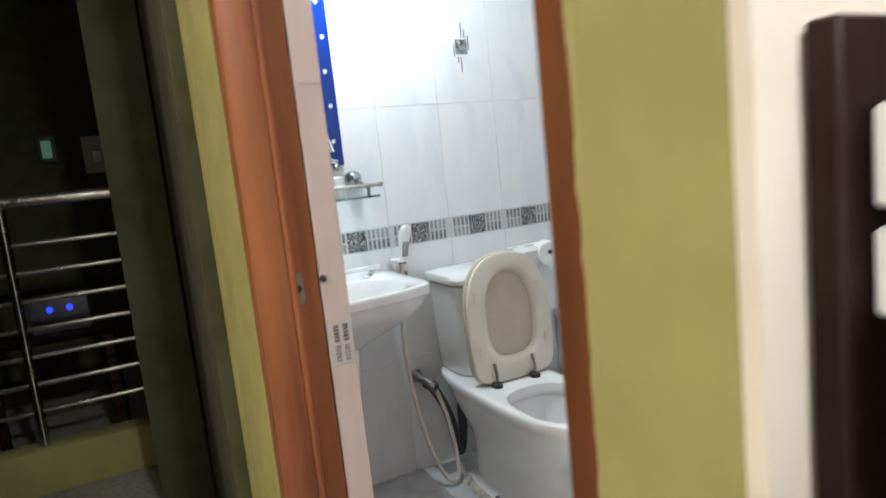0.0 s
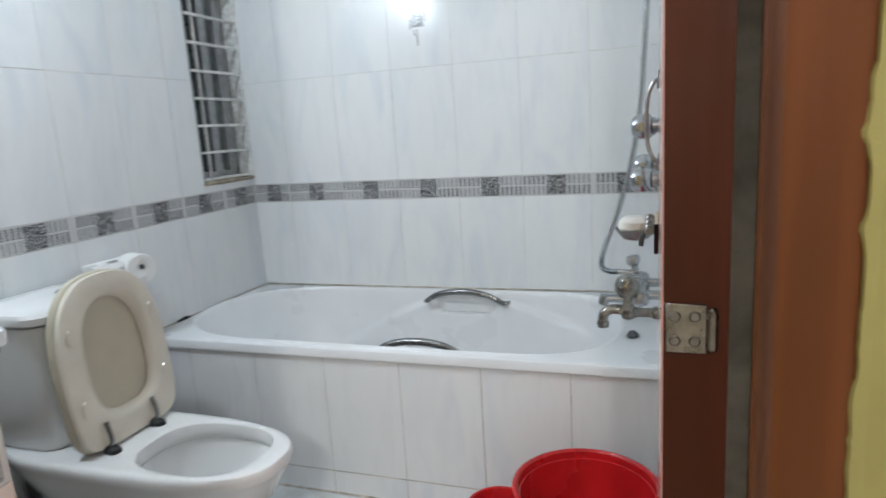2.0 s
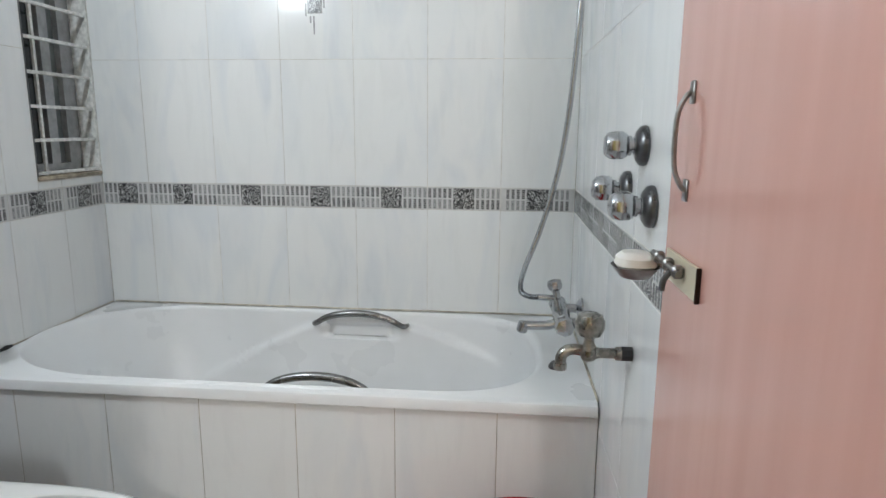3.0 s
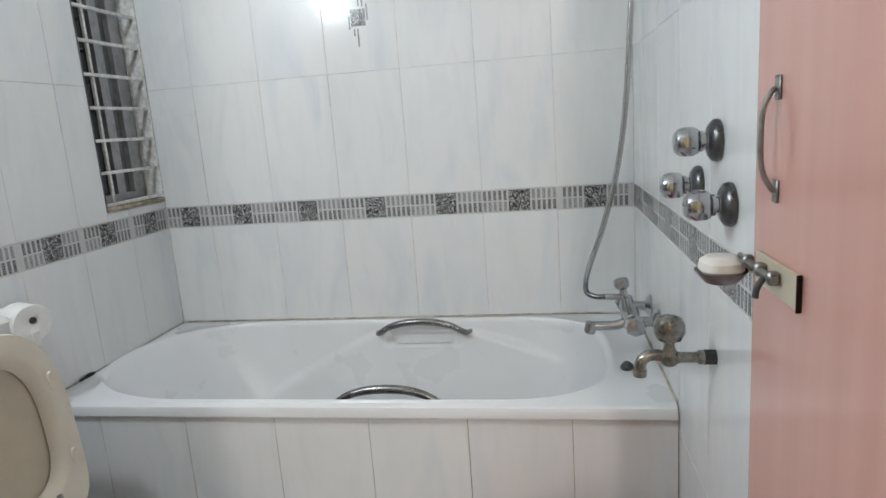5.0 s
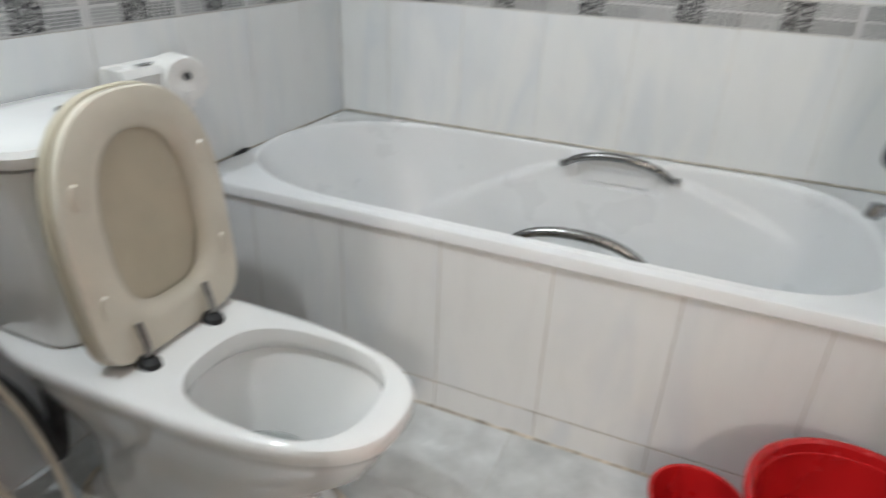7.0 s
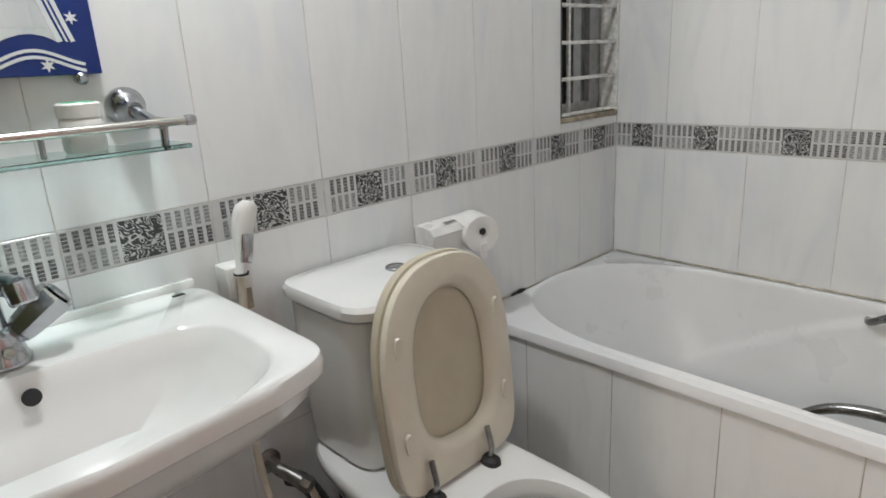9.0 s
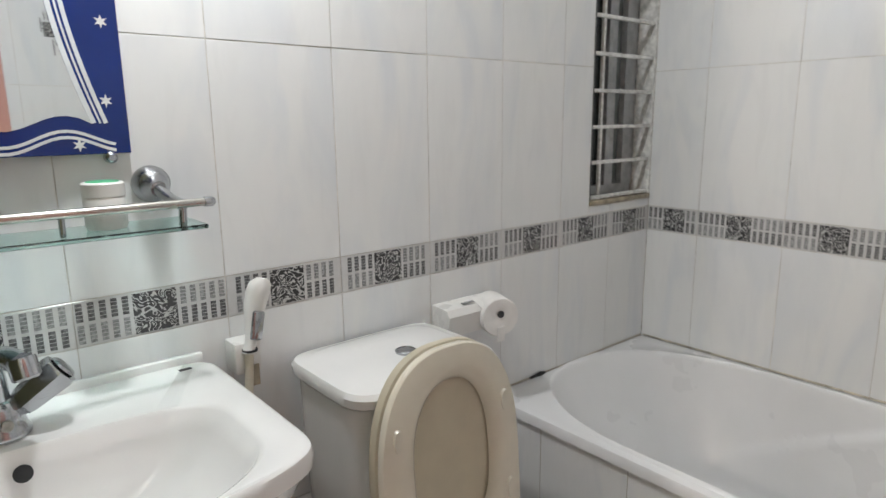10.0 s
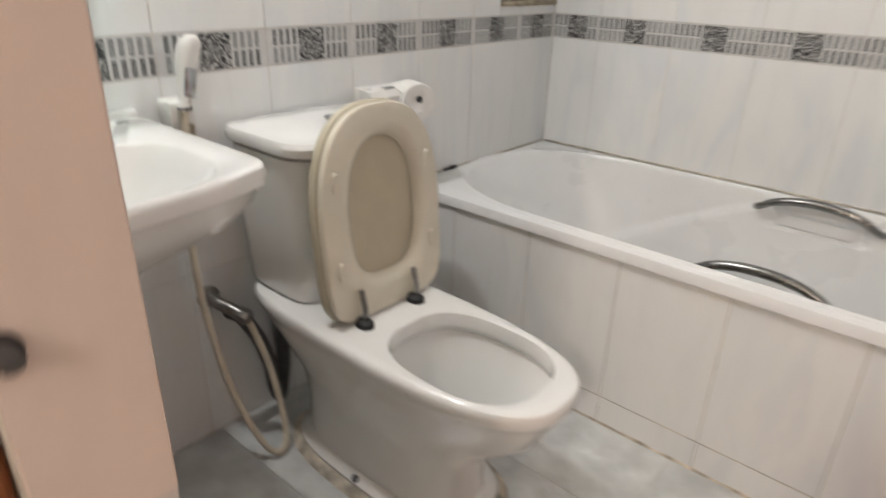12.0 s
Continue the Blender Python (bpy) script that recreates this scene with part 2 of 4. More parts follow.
def mesh_of(name, bm, mats, smooth=True):
    me = bpy.data.meshes.new(name)
    bm.to_mesh(me)
    bm.free()
    for m in mats if isinstance(mats, (list, tuple)) else [mats]:
        me.materials.append(m)
    if smooth:
        me.shade_smooth()
        me.set_sharp_from_angle(angle=radians(38))
    return me


def part(name, bm, mat, parent=None, label="", smooth=True):
    ob = new(name, mesh_of(name, bm, mat, smooth))
    ob.parent = parent
    if label:
        tagged(ob, label)
    return ob


def thing(name, at, label, category, group=""):
    """An empty at the base of a thing; its parts are given in world coordinates and hung below it."""
    ob = new(name)
    ob.location = at
    ob.empty_display_size = 0.05
    return tagged(ob, label, category, group)


def settle(ob):
    """Parts built in world coordinates keep their places under a thing that stands elsewhere."""
    inverse = Matrix.Translation(ob.location).inverted()
    for c in ob.children:
        c.matrix_parent_inverse = inverse
    return ob


def setting(name, bm, mat, label, category, smooth=False):
    return tagged(part(name, bm, mat, smooth=smooth), label, category, kind="structure")

# ---- the large structure ----
XF, YT, XI = 2.44, 1.62, 0.432  # bath wall, toilet wall, inner face of the door wall
CEIL, DEEP, SKIN = 2.45, 0.14, 0.0013  # ceiling height, wall thickness, tile thickness
WX0, WX1, WZ0, WZ1 = 2.135, 2.435, 0.945, 1.80  # window opening in the toilet wall

floor = setting("floor", block(XI, XF + DEEP, -0.2, YT + DEEP, -0.12, -SKIN), FLOOR_GROUT, "bathroom floor under pale grey ceramic tiles", "floor")
hall_floor = setting("floor_hall", block(-3.2, 3.0, -3.6, 4.2, -0.25, -0.121), HALL_FLOOR, "dim speckled floor of the passage", "floor")
hall_top = setting("floor_passage", block(-3.2, XI - 0.002, -3.6, 4.2, -0.12, 0.0), HALL_FLOOR, "dim speckled floor of the passage outside", "floor")
bed_top = setting("floor_bedroom", block(XI, 3.0, -3.6, -0.202, -0.12, 0.0), HALL_FLOOR, "speckled floor of the room next door", "floor")
setting("ceiling", block(-3.3, 3.1, -3.7, 4.3, CEIL, CEIL + 0.12), PLASTER, "white painted ceiling", "ceiling")

wn = bmesh.new()
y0, y1 = YT + SKIN, YT + DEEP
slab(wn, XI, WX0, y0, y1, -SKIN, CEIL)
slab(wn, WX0, XF, y0, y1, -SKIN, WZ0 - 0.01)
slab(wn, WX0, XF, y0, y1, WZ1, CEIL)
wall_north = setting("wall_north", wn, GROUT, "white tiled bathroom wall behind basin and toilet", "wall")
wall_east = setting("wall_east", block(XF + SKIN, XF + DEEP, -0.2, YT + DEEP, -SKIN, CEIL), GROUT, "white tiled bathroom wall beside the bathtub", "wall")
wall_south = setting("wall_south", block(0.70, XF + SKIN - 0.001, -0.196, -SKIN, -SKIN, CEIL), GROUT, "white tiled bathroom wall carrying the taps", "wall")
wall_south_back = setting("wall_south_face", block(0.555, 3.0, -0.21, -0.197, 0, CEIL), CREAM, "cream painted wall of the next room", "wall")

# door wall: left of the door a thin wall and a tiled pier, right of it a short return, above it a lintel
JY, RY = 0.632, -0.016  # clear edges of the opening
dw = bmesh.new()
slab(dw, 0.442, 0.452, 0.669, 1.02, 0, CEIL)
wall_west = setting("wall_west", dw, YELLOW, "yellow painted wall beside the bathroom door", "wall")
wall_pier = setting("wall_west_back", slab(block(0.4525, 0.5985, 0.6695, 1.0, 0, CEIL), 0.553, 0.5985, 0.6315, 0.669, 0, CEIL), GROUT, "tiled pier beside the bathroom door", "wall")
# dark colour stands for the shaded strip past the yellow corner
setting("wall_west_inner", block(XI - 0.03, XI, 1.02, YT + DEEP, 0, CEIL), SHADED_WALL, "plain wall behind the basin", "wall")
setting("wall_west_end", block(XI + 0.0005, 0.452, 1.0205, 1.06, 0, CEIL), YELLOW, "yellow plaster edge of the wall", "wall")
edge = [[(0.4405 + 0.002 * noise.noise((z * 7, 2.0, 0)), 1.0606, z), (0.4375 + 0.003 * noise.noise((z * 5, 4.0, 0)), 1.050, z), (0.4412, 1.040 + 0.004 * noise.noise((z * 6, 7.0, 0)), z), (0.4425, 1.060, z)] for z in (0.001 + 0.0245 * i for i in range(100))]
setting("trim_corner", loft(edge), CREAM, "chipped pale plaster corner of the yellow wall", "plaster edge")
setting("wall_hall_corner", block(0.555, 0.6995, -0.1965, -0.077, 0, CEIL), YELLOW, "yellow painted wall beside the bathroom door", "wall")
setting("wall_lintel", block(0.455, 0.595, -0.07, 0.668, 2.125, CEIL), YELLOW, "yellow painted wall above the bathroom door", "wall")

# passage and dark room shells; the unlit walls carry their shade as colour
setting("wall_dark_room", block(-3.2, XI + 0.2, 4.1, 4.2, 0, CEIL), SHADED_WALL, "back wall of the unlit room, coloured dark for lack of light", "wall")
setting("wall_dark_side", block(0.235, 0.36, 2.05, 4.1, 0, CEIL), SHADED_WALL, "olive plaster wall beyond the passage, shade put into its colour", "wall")
# added out of view, blocks the hall bulb from the dark room
setting("wall_light_block", block(-3.2, -0.06, 1.03, 1.13, 0, CEIL), YELLOW, "unseen yellow wall added to keep lamp light off the dark room", "wall")
setting("wall_dark_return", block(0.235, XI - 0.031, 1.90, 2.05, 0, CEIL), SHADED_WALL, "olive plaster wall beyond the passage, shade put into its colour", "wall")
setting("wall_hall_west", block(-3.3, -3.2, -3.6, 4.2, 0, CEIL), CREAM, "painted wall of the passage", "wall")
setting("wall_hall_south", block(-3.2, 3.0, -3.7, -3.6, 0, CEIL), CREAM, "painted wall of the room next door", "wall")
setting("wall_bedroom_east", block(3.0, 3.1, -3.6, -0.21, 0, CEIL), CREAM, "painted wall of the room next door", "wall")
setting("wall_dark_far", block(XF + DEEP, 3.1, -0.2, 4.2, 0, CEIL), SHADED_WALL, "plain wall closing the place", "wall")
setting("wall_night_yard", block(0.31, XF + DEEP, YT + 0.9, YT + 1.0, 0, CEIL), SHADED_WALL, "wall outside the bathroom window, coloured dark for night", "wall")


def frame_post(name, x0, x1, y_face, way, z1=2.12, deep=0.05, outer=WOOD, inner=WOOD):
    """A rebated door post: a thin stop towards the passage and a deeper seat for the door."""
    t = thing(name, ((x0 + x1) / 2, y_face, 0), "orange-brown painted wooden door frame post with rebate", "door frame")
    mid = x0 + 0.52 * (x1 - x0)
    part("stop", block(x0, mid, *sorted((y_face, y_face + way * deep)), 0, z1, 0.004), outer, t)
    part("bead", tube([(mid + 0.006, y_face + way * 0.006, 0), (mid + 0.006, y_face + way * 0.006, z1)], 0.007, 10, 1), outer, t)
    part("seat", block(mid, x1, *sorted((y_face + way * (0.012 if way > 0 else 0.004), y_face + way * deep)), 0, z1, 0.003), inner, t)
    return settle(tagged(t, kind="structure"))


frame_left = frame_post("door_frame_post", 0.442, 0.552, 0.618, 1)
# darker wood colours here stand in for a shadow on this post
frame_right = frame_post("door_frame_post", 0.555, 0.660, -0.036, -1, 2.12, 0.040, WOOD_SHADED, WOOD_DARK)
head = thing("door_frame_head", (0.52, 0.3, 2.07), "orange-brown painted wooden head of the door frame", "door frame")
part("head_rail", block(0.45, 0.60, -0.036, 0.617, 2.07, 2.12, 0.004), WOOD, head)
settle(tagged(head, kind="structure"))

strike = thing("strike_plate", (0.515, 0.628, 0.91), "small worn metal strike plate on the door frame", "strike plate")
part("plate", block(0.503, 0.523, 0.6265, 0.6295, 0.895, 0.950, 0.001), DULL_METAL, strike)
part("keyhole", turned([(0.006, 0), (0.006, 0.002)], (0.513, 0.6262, 0.923), (0, -1, 0), 12), BLACK, strike)
settle(strike)
catch = thing("door_catch", (0.562, 0.63, 0.933), "small black iron door catch on the tiled reveal", "door catch")
part("socket", turned([(0.006, 0), (0.006, 0.002), (0.0045, 0.003)], (0.558, 0.6295, 0.933), (0, -1, 0), 14), BLACK, catch)
part("pin", tube([(0.558, 0.627, 0.934), (0.559, 0.621, 0.932)], 0.0036, 8, 1), DARK_PLASTIC, catch)
settle(catch)

# ragged plaster lapping over the edge of the frame
lap = bmesh.new()
rows = []
for i in range(601):
    z = i * 0.0035
    e = 0.0025 + 0.003 * noise.noise((z * 9, 0.3, 0)) + 0.004 * noise.noise((z * 34, 1.3, 0)) + 0.004 * max(0, noise.noise((z * 90, 2.3, 0)))
    rows.append([(0.5552, -0.0815, z), (0.5547, -0.0815, z), (0.5528, -0.0765 + max(0.0008, e) * 0.7, z), (0.5548, -0.0760 + max(0.001, e), z)])
setting("trim_plaster_lap", loft(rows, True, False, lap), YELLOW, "ragged yellow plaster edge over the door frame", "plaster edge")


def bathroom_door():
    t = thing("door_1", (0.655, 0.019, 0), "pink wood-grain laminate bathroom door standing open", "door")
    part("leaf", block(0, 0.555, -0.017, 0, 0.012, 2.05, 0.002), PINK, t)
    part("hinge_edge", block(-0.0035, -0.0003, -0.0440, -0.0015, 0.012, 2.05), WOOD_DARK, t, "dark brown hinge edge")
    for z in (0.28, 0.947, 1.75):
        h = part("hinge", slab(block(-0.006, -0.0036, -0.030, -0.003, z - 0.018, z + 0.018, 0.0008), -0.009, -0.004, -0.037, -0.030, z - 0.016, z + 0.016, 0.002), BRONZE, t, "tarnished steel butt hinge")
        for dy, dz in ((-0.009, -0.009), (-0.009, 0.009), (-0.022, -0.009), (-0.022, 0.009)):
            part("screw", turned([(0.0042, 0), (0.003, 0.0012)], (-0.006, dy, z + dz), (-1, 0, 0), 8), DULL_METAL, h)
    # pull handle
    hx, z0, z1 = 0.482, 1.030, 1.142
    pull = part("pull_handle", tube([(hx - 0.004, 0.002, z0), (hx - 0.003, 0.008, z0 + 0.005), (hx + 0.003, 0.015, z0 + 0.024), (hx + 0.005, 0.0165, (z0 + z1) / 2), (hx + 0.005, 0.015, z1 - 0.024), (hx + 0.003, 0.008, z1 - 0.005), (hx + 0.003, 0.002, z1)], 0.0031, 8), DULL_METAL, t, "thin bowed metal pull handle")
    for z in (z0, z1):
        part("end_plate", block(hx - 0.008, hx + 0.008, 0.0003, 0.003, z - 0.013, z + 0.013, 0.0012), DULL_METAL, pull)
    # tower bolt on its wooden packing
    pad = part("packing_block", block(0.403, 0.530, 0.0003, 0.005, 0.915, 0.953, 0.001), IVORY_DARK, t, "yellowed packing strip under the bolt")
    part("dark_edge", block(0.4005, 0.4028, 0.0003, 0.006, 0.914, 0.954, 0.0008), BROWN, pad)
    bolt = part("tower_bolt", tube([(0.440, 0.013, 0.938), (0.563, 0.013, 0.940)], 0.0042, 10, 1), DULL_METAL, t, "dull metal tower bolt")
    for x in (0.450, 0.492, 0.536):
        part("keeper", block(x - 0.005, x + 0.005, 0.0053, 0.0185, 0.931, 0.947, 0.003), DULL_METAL, bolt)
    part("thumb_knob", tube([(0.470, 0.013, 0.938), (0.468, 0.022, 0.924), (0.468, 0.024, 0.912)], 0.0038, 8), DARK_PLASTIC, bolt)
    t.rotation_euler = (0, 0, radians(0.1))
    return tagged(t, kind="structure")


bathroom_door()


# ---- window ----
def window():
    w = thing("window_1", (WX0, YT, WZ0), "narrow bathroom window with white painted bars and dark panes", "window")
    part("window_sill", block(WX0 + 0.001, XF - 0.001, YT - 0.004, YT + 0.13, WZ0 - 0.009, WZ0 + 0.004, 0.002), SEALANT, w, "dirty tiled window sill")
    part("reveal_side", block(WX0 - 0.0, WX0 + 0.006, YT + 0.001, YT + DEEP, WZ0 + 0.004, WZ1, 0.0), DARK_PLASTIC, w, "dark grey window reveal")
    part("reveal_side", block(XF - 0.0045, XF + 0.0005, YT + 0.001, YT + 0.064, WZ0 + 0.0045, WZ1, 0.0), WHITE_PAINT, w, "grey-white window reveal")
    grille = part("grille", block(WX0 + 0.055, WX0 + 0.066, YT + 0.012, YT + 0.021, WZ0 + 0.004, WZ1, 0.001), WHITE_PAINT, w, "white painted window grille")
    for i in range(8):
        z = WZ0 + 0.012 + i * 0.1
        part("grille_bar", block(WX0 + 0.0065, XF - 0.005, YT + 0.006, YT + 0.018, z - 0.005, z + 0.005, 0.001), WHITE_PAINT, grille)
    fr = part("window_frame", slab(slab(slab(block(WX0 + 0.006, WX0 + 0.03, YT + 0.07, YT + 0.11, WZ0 + 0.004, WZ1), WX0 + 0.03, XF - 0.002, YT + 0.07, YT + 0.11, WZ0 + 0.004, WZ0 + 0.035), WX0 + 0.16, WX0 + 0.20, YT + 0.068, YT + 0.108, WZ0 + 0.035, WZ1), XF - 0.06, XF - 0.002, YT + 0.066, YT + 0.11, WZ0 + 0.035, WZ1), GREY_FRAME, w, "grey aluminium sliding frame")
    part("pane", block(WX0 + 0.031, WX0 + 0.159, YT + 0.088, YT + 0.092, WZ0 + 0.036, WZ1), DARK_GLASS, fr)
    part("pane", block(WX0 + 0.201, XF - 0.061, YT + 0.084, YT + 0.088, WZ0 + 0.036, WZ1), FROSTED, fr, "dusty obscured pane")
    settle(w)
    return tagged(w, kind="structure")


window()


# ---- bathtub ----
AX = 1.752  # front of the panel below the rim
tub = thing("bathtub", (2.1, 0.81, 0), "built-in white acrylic bathtub with dark metal side grips", "bathtub")
cx, cy = 2.087, 0.862


SIDE = 110  # points along each straight side


def rounded(mx, my, z, rx, ry):
    """A ring of straight long sides with a round head end and a blunter foot end."""
    head, foot = 0.38 * ry / 0.74, 0.30 * ry / 0.74
    out = []
    for i in range(2 * (50 + SIDE)):
        q, f = divmod(i, 50 + SIDE)
        way, e, reach = (1, 1.0, head) if q == 0 else (-1, 0.8, foot)
        if f < 50:
            a = math.pi * f / 50
            c, s = math.cos(a), math.sin(a)
            u, v = way * math.copysign(abs(c) ** (0.85 if q == 0 else 0.7), c), way * (ry - reach + reach * s ** e)
        else:
            u, v = -way, way * (ry - reach) - way * (f - 50) / SIDE * (2 * ry - foot - head)
        out.append((mx + rx * u, my + v, z))
    return out


def swell(y, z):
    """How far the sides bulge inwards below the arm rests, with a hollow under each grip."""
    d = max(0.0, abs(y - 0.705) - 0.14)
    arch = 0.447 - (0.60 if y > 0.705 else 0.38) * d ** 1.2
    step = min(1.0, max(0.0, (arch - z) / 0.022 + 0.5))
    hollow = math.exp(-((y - 0.705) / 0.118) ** 6) * min(1.0, max(0.0, (z - 0.396) / 0.014)) * min(1.0, max(0.0, (0.482 - z) / 0.012))
    return 0.019 * step * step * (3 - 2 * step) * min(1.0, max(0.0, (z - 0.12) / 0.16)) - 0.034 * hollow


def tub_ring(z, s, shift=0.0, sy=None):
    """A ring of the inside, swelling below the arm rests and hollow behind the two grips."""
    out = []
    for x, y, z in rounded(cx, cy + shift, z, 0.316 * s, 0.740 * (sy or s)):
        side = min(1.0, max(0.0, (abs(x - cx) / (0.316 * s) - 0.80) / 0.19))
        reach = swell(y, z) * side
        reach = reach if x > cx or reach > 0 else 0.3 * reach
        out.append((max(AX + 0.005, min(XF - 0.004, x - math.copysign(reach, x - cx))), min(YT - 0.004, y), z))
    return out


def tub_rect(z, inset):
    x0, x1, y0, y1 = AX - 0.012 + inset, XF - 0.002 - inset * 0.2, 0.002 + inset * 0.2, YT - 0.002 - inset * 0.2
    out = []
    for x, y, _ in rounded(0, 0, 0, 1, 0.740):
        y /= 0.740
        m = max(abs(x), abs(y))
        out.append(((x0 + x1) / 2 + (x1 - x0) / 2 * x / m, (y0 + y1) / 2 + (y1 - y0) / 2 * y / m, z))
    return out


def tub_flat(z, f):
    """Between the outer edge and the opening, on the flat of the rim."""
    return [tuple(a + (b - a) * f for a, b in zip(p, q)) for p, q in zip(tub_rect(z, 0.012), tub_ring(z, 1.04))]


shell = [tub_rect(0.449, 0.004), tub_rect(0.452, 0.0), tub_rect(0.470, 0.0), tub_rect(0.477, 0.003), tub_rect(0.480, 0.010), tub_flat(0.4805, 0.05), tub_flat(0.481, 0.5),
         tub_ring(0.481, 1.035), tub_ring(0.486, 1.018), tub_ring(0.4865, 1.008), tub_ring(0.482, 0.998), tub_ring(0.472, 0.990), tub_ring(0.460, 0.983, -0.002),
         ]


def inside(z):
    """The wall of the tub between rim and bottom: narrowing slowly, then turning in to the flat."""
    f = (0.455 - z) / 0.355
    s = 0.982 - 0.13 * f - 0.05 * f * f - 0.13 * max(0.0, (f - 0.82) / 0.18) ** 2
    return tub_ring(z, s, -0.004 - 0.09 * f, s - 0.05 * f)


shell += [inside(0.455 - 0.0075 * i) for i in range(14)] + [inside(0.350 - 0.012 * i) for i in range(15)] + [inside(z) for z in (0.172, 0.16, 0.15, 0.138, 0.126, 0.115, 0.106, 0.101)] + [tub_ring(0.098, 0.55, -0.09, 0.50), tub_ring(0.096, 0.25, -0.09, 0.25), tub_ring(0.0955, 0.002, -0.09, 0.002)]
part("shell", loft(shell, caps=False), ACRYLIC, tub)
for gx, out, up in ((2.356, 0.05, 0.494), (1.866, -0.05, 0.465)):
    g = part("grip", tube([(gx + out, 0.540, up - 0.052), (gx, 0.556, up - 0.042), (gx - out * 0.15, 0.60, up - 0.017), (gx - out * 0.2, 0.65, up - 0.004), (gx - out * 0.2, 0.705, up), (gx - out * 0.2, 0.76, up - 0.004), (gx - out * 0.15, 0.81, up - 0.017), (gx, 0.852, up - 0.042), (gx + out, 0.868, up - 0.052)], 0.0095, 10, taper=lambda t: 0.75 + 0.5 * math.sin(math.pi * t)), GRIP, tub, "curved satin metal grip")
part("waste_knob", turned([(0.017, 0), (0.017, 0.008), (0.008, 0.018)], (1.965, 0.085, 0.4812), (0, 0.15, 1), 18), DARK_PLASTIC, tub, "dark waste knob on the rim")
settle(tub)
bead = thing("sealant_bead", (XF, 0.8, 0.485), "stained sealant line between bathtub and wall tiles", "sealant")
part("bead_long", block(XF - 0.005, XF - 0.0005, 0.01, YT - 0.008, 0.481, 0.4865, 0.002), BEAD, bead)
part("bead_short", block(AX + 0.02, XF - 0.008, YT - 0.005, YT - 0.0005, 0.481, 0.4855, 0.002), BEAD, bead)
part("mould", loft([[(1.890 + 0.011 * i, YT - 0.0055 - w, 0.4812), (1.890 + 0.011 * i, YT - 0.0052 - w * 0.4, 0.4858 + w), (1.890 + 0.011 * i, YT - 0.0051, 0.4865 + w), (1.890 + 0.011 * i, YT - 0.0051, 0.4812)] for i, w in enumerate((0.0005, 0.003, 0.002, 0.005, 0.006, 0.003, 0.001))]), BLACK, bead, "patch of black mould")
part("bead_tap_side", block(AX + 0.01, XF - 0.008, 0.0005, 0.005, 0.480, 0.486, 0.0015), BEAD, bead)
part("bead_floor", loft([[(AX - 0.0003, y, 0.0004), (AX - 0.0035 - 0.004 * max(0, w), y, 0.0004), (AX - 0.002, y, 0.003 + 0.002 * w), (AX - 0.0003, y, 0.006 + 0.003 * w)] for y, w in ((0.01 + 0.032 * i, noise.noise((i * 0.7, 5.0, 0))) for i in range(51))]), BEDDING, bead, "stained joint along the floor")
settle(bead)
apron = setting("wall_bath_panel", block(AX + SKIN, AX + 0.06, 0.001, YT - 0.001, 0, 0.4485), SEALANT, "tiled panel in front of the bathtub", "wall")

# ---- toilet ----
TX, PX = 1.345, 1.307  # middle of the cistern, middle of the bowl
pan = thing("toilet", (TX, 1.2, 0), "white ceramic close-coupled toilet with raised ivory seat", "toilet")


def egg(ex, ey, z, rx, front, back, kf, kb, n=72):
    """A flat ring, reaching front towards -y and back towards +y, each with its own squareness."""
    out = []
    for i in range(n):
        a = 2 * math.pi * i / n
        c, q = math.cos(a), math.sin(a)
        k = kb if q > 0 else kf
        out.append((ex + rx * math.copysign(abs(c) ** (2 / k), c), ey + (back if q > 0 else front) * math.copysign(abs(q) ** (2 / k), q), z))
    return out


rim = [egg(1.315, 1.24, 0.0, 0.128, 0.255, 0.255, 3.0, 3.4), egg(1.315, 1.24, 0.02, 0.128, 0.255, 0.255, 3.0, 3.4), egg(1.315, 1.245, 0.035, 0.108, 0.235, 0.235, 2.7, 3.0), egg(1.313, 1.25, 0.12, 0.100, 0.240, 0.235, 2.5, 2.8), egg(1.311, 1.23, 0.20, 0.110, 0.275, 0.27, 2.4, 2.8),
       egg(1.309, 1.21, 0.27, 0.132, 0.335, 0.335, 2.4, 3.0), egg(PX, 1.205, 0.33, 0.145, 0.362, 0.375, 2.5, 3.6), egg(PX, 1.20, 0.352, 0.150, 0.370, 0.385, 2.6, 4.0), egg(PX, 1.20, 0.360, 0.154, 0.375, 0.388, 2.65, 4.2), egg(PX, 1.20, 0.377, 0.155, 0.376, 0.388, 2.65, 4.2), egg(PX, 1.20, 0.384, 0.151, 0.372, 0.384, 2.65, 4.2), egg(PX, 1.20, 0.387, 0.145, 0.364, 0.376, 2.6, 4.0),
       egg(PX, 1.035, 0.388, 0.126, 0.163, 0.162, 2.6, 2.7), egg(PX, 1.035, 0.384, 0.119, 0.157, 0.156, 2.6, 2.7), egg(PX, 1.035, 0.362, 0.114, 0.152, 0.150, 2.6, 2.7), egg(PX, 1.035, 0.352, 0.117, 0.155, 0.152, 2.5, 2.6), egg(PX, 1.04, 0.340, 0.126, 0.166, 0.158, 2.4, 2.4), egg(PX, 1.055, 0.30, 0.110, 0.150, 0.135, 2.3, 2.3), egg(PX, 1.08, 0.22, 0.078, 0.105, 0.095, 2.2, 2.2), egg(PX, 1.09, 0.150, 0.05, 0.07, 0.07, 2.0, 2.0)]
part("bowl", loft(rim), CERAMIC, pan)
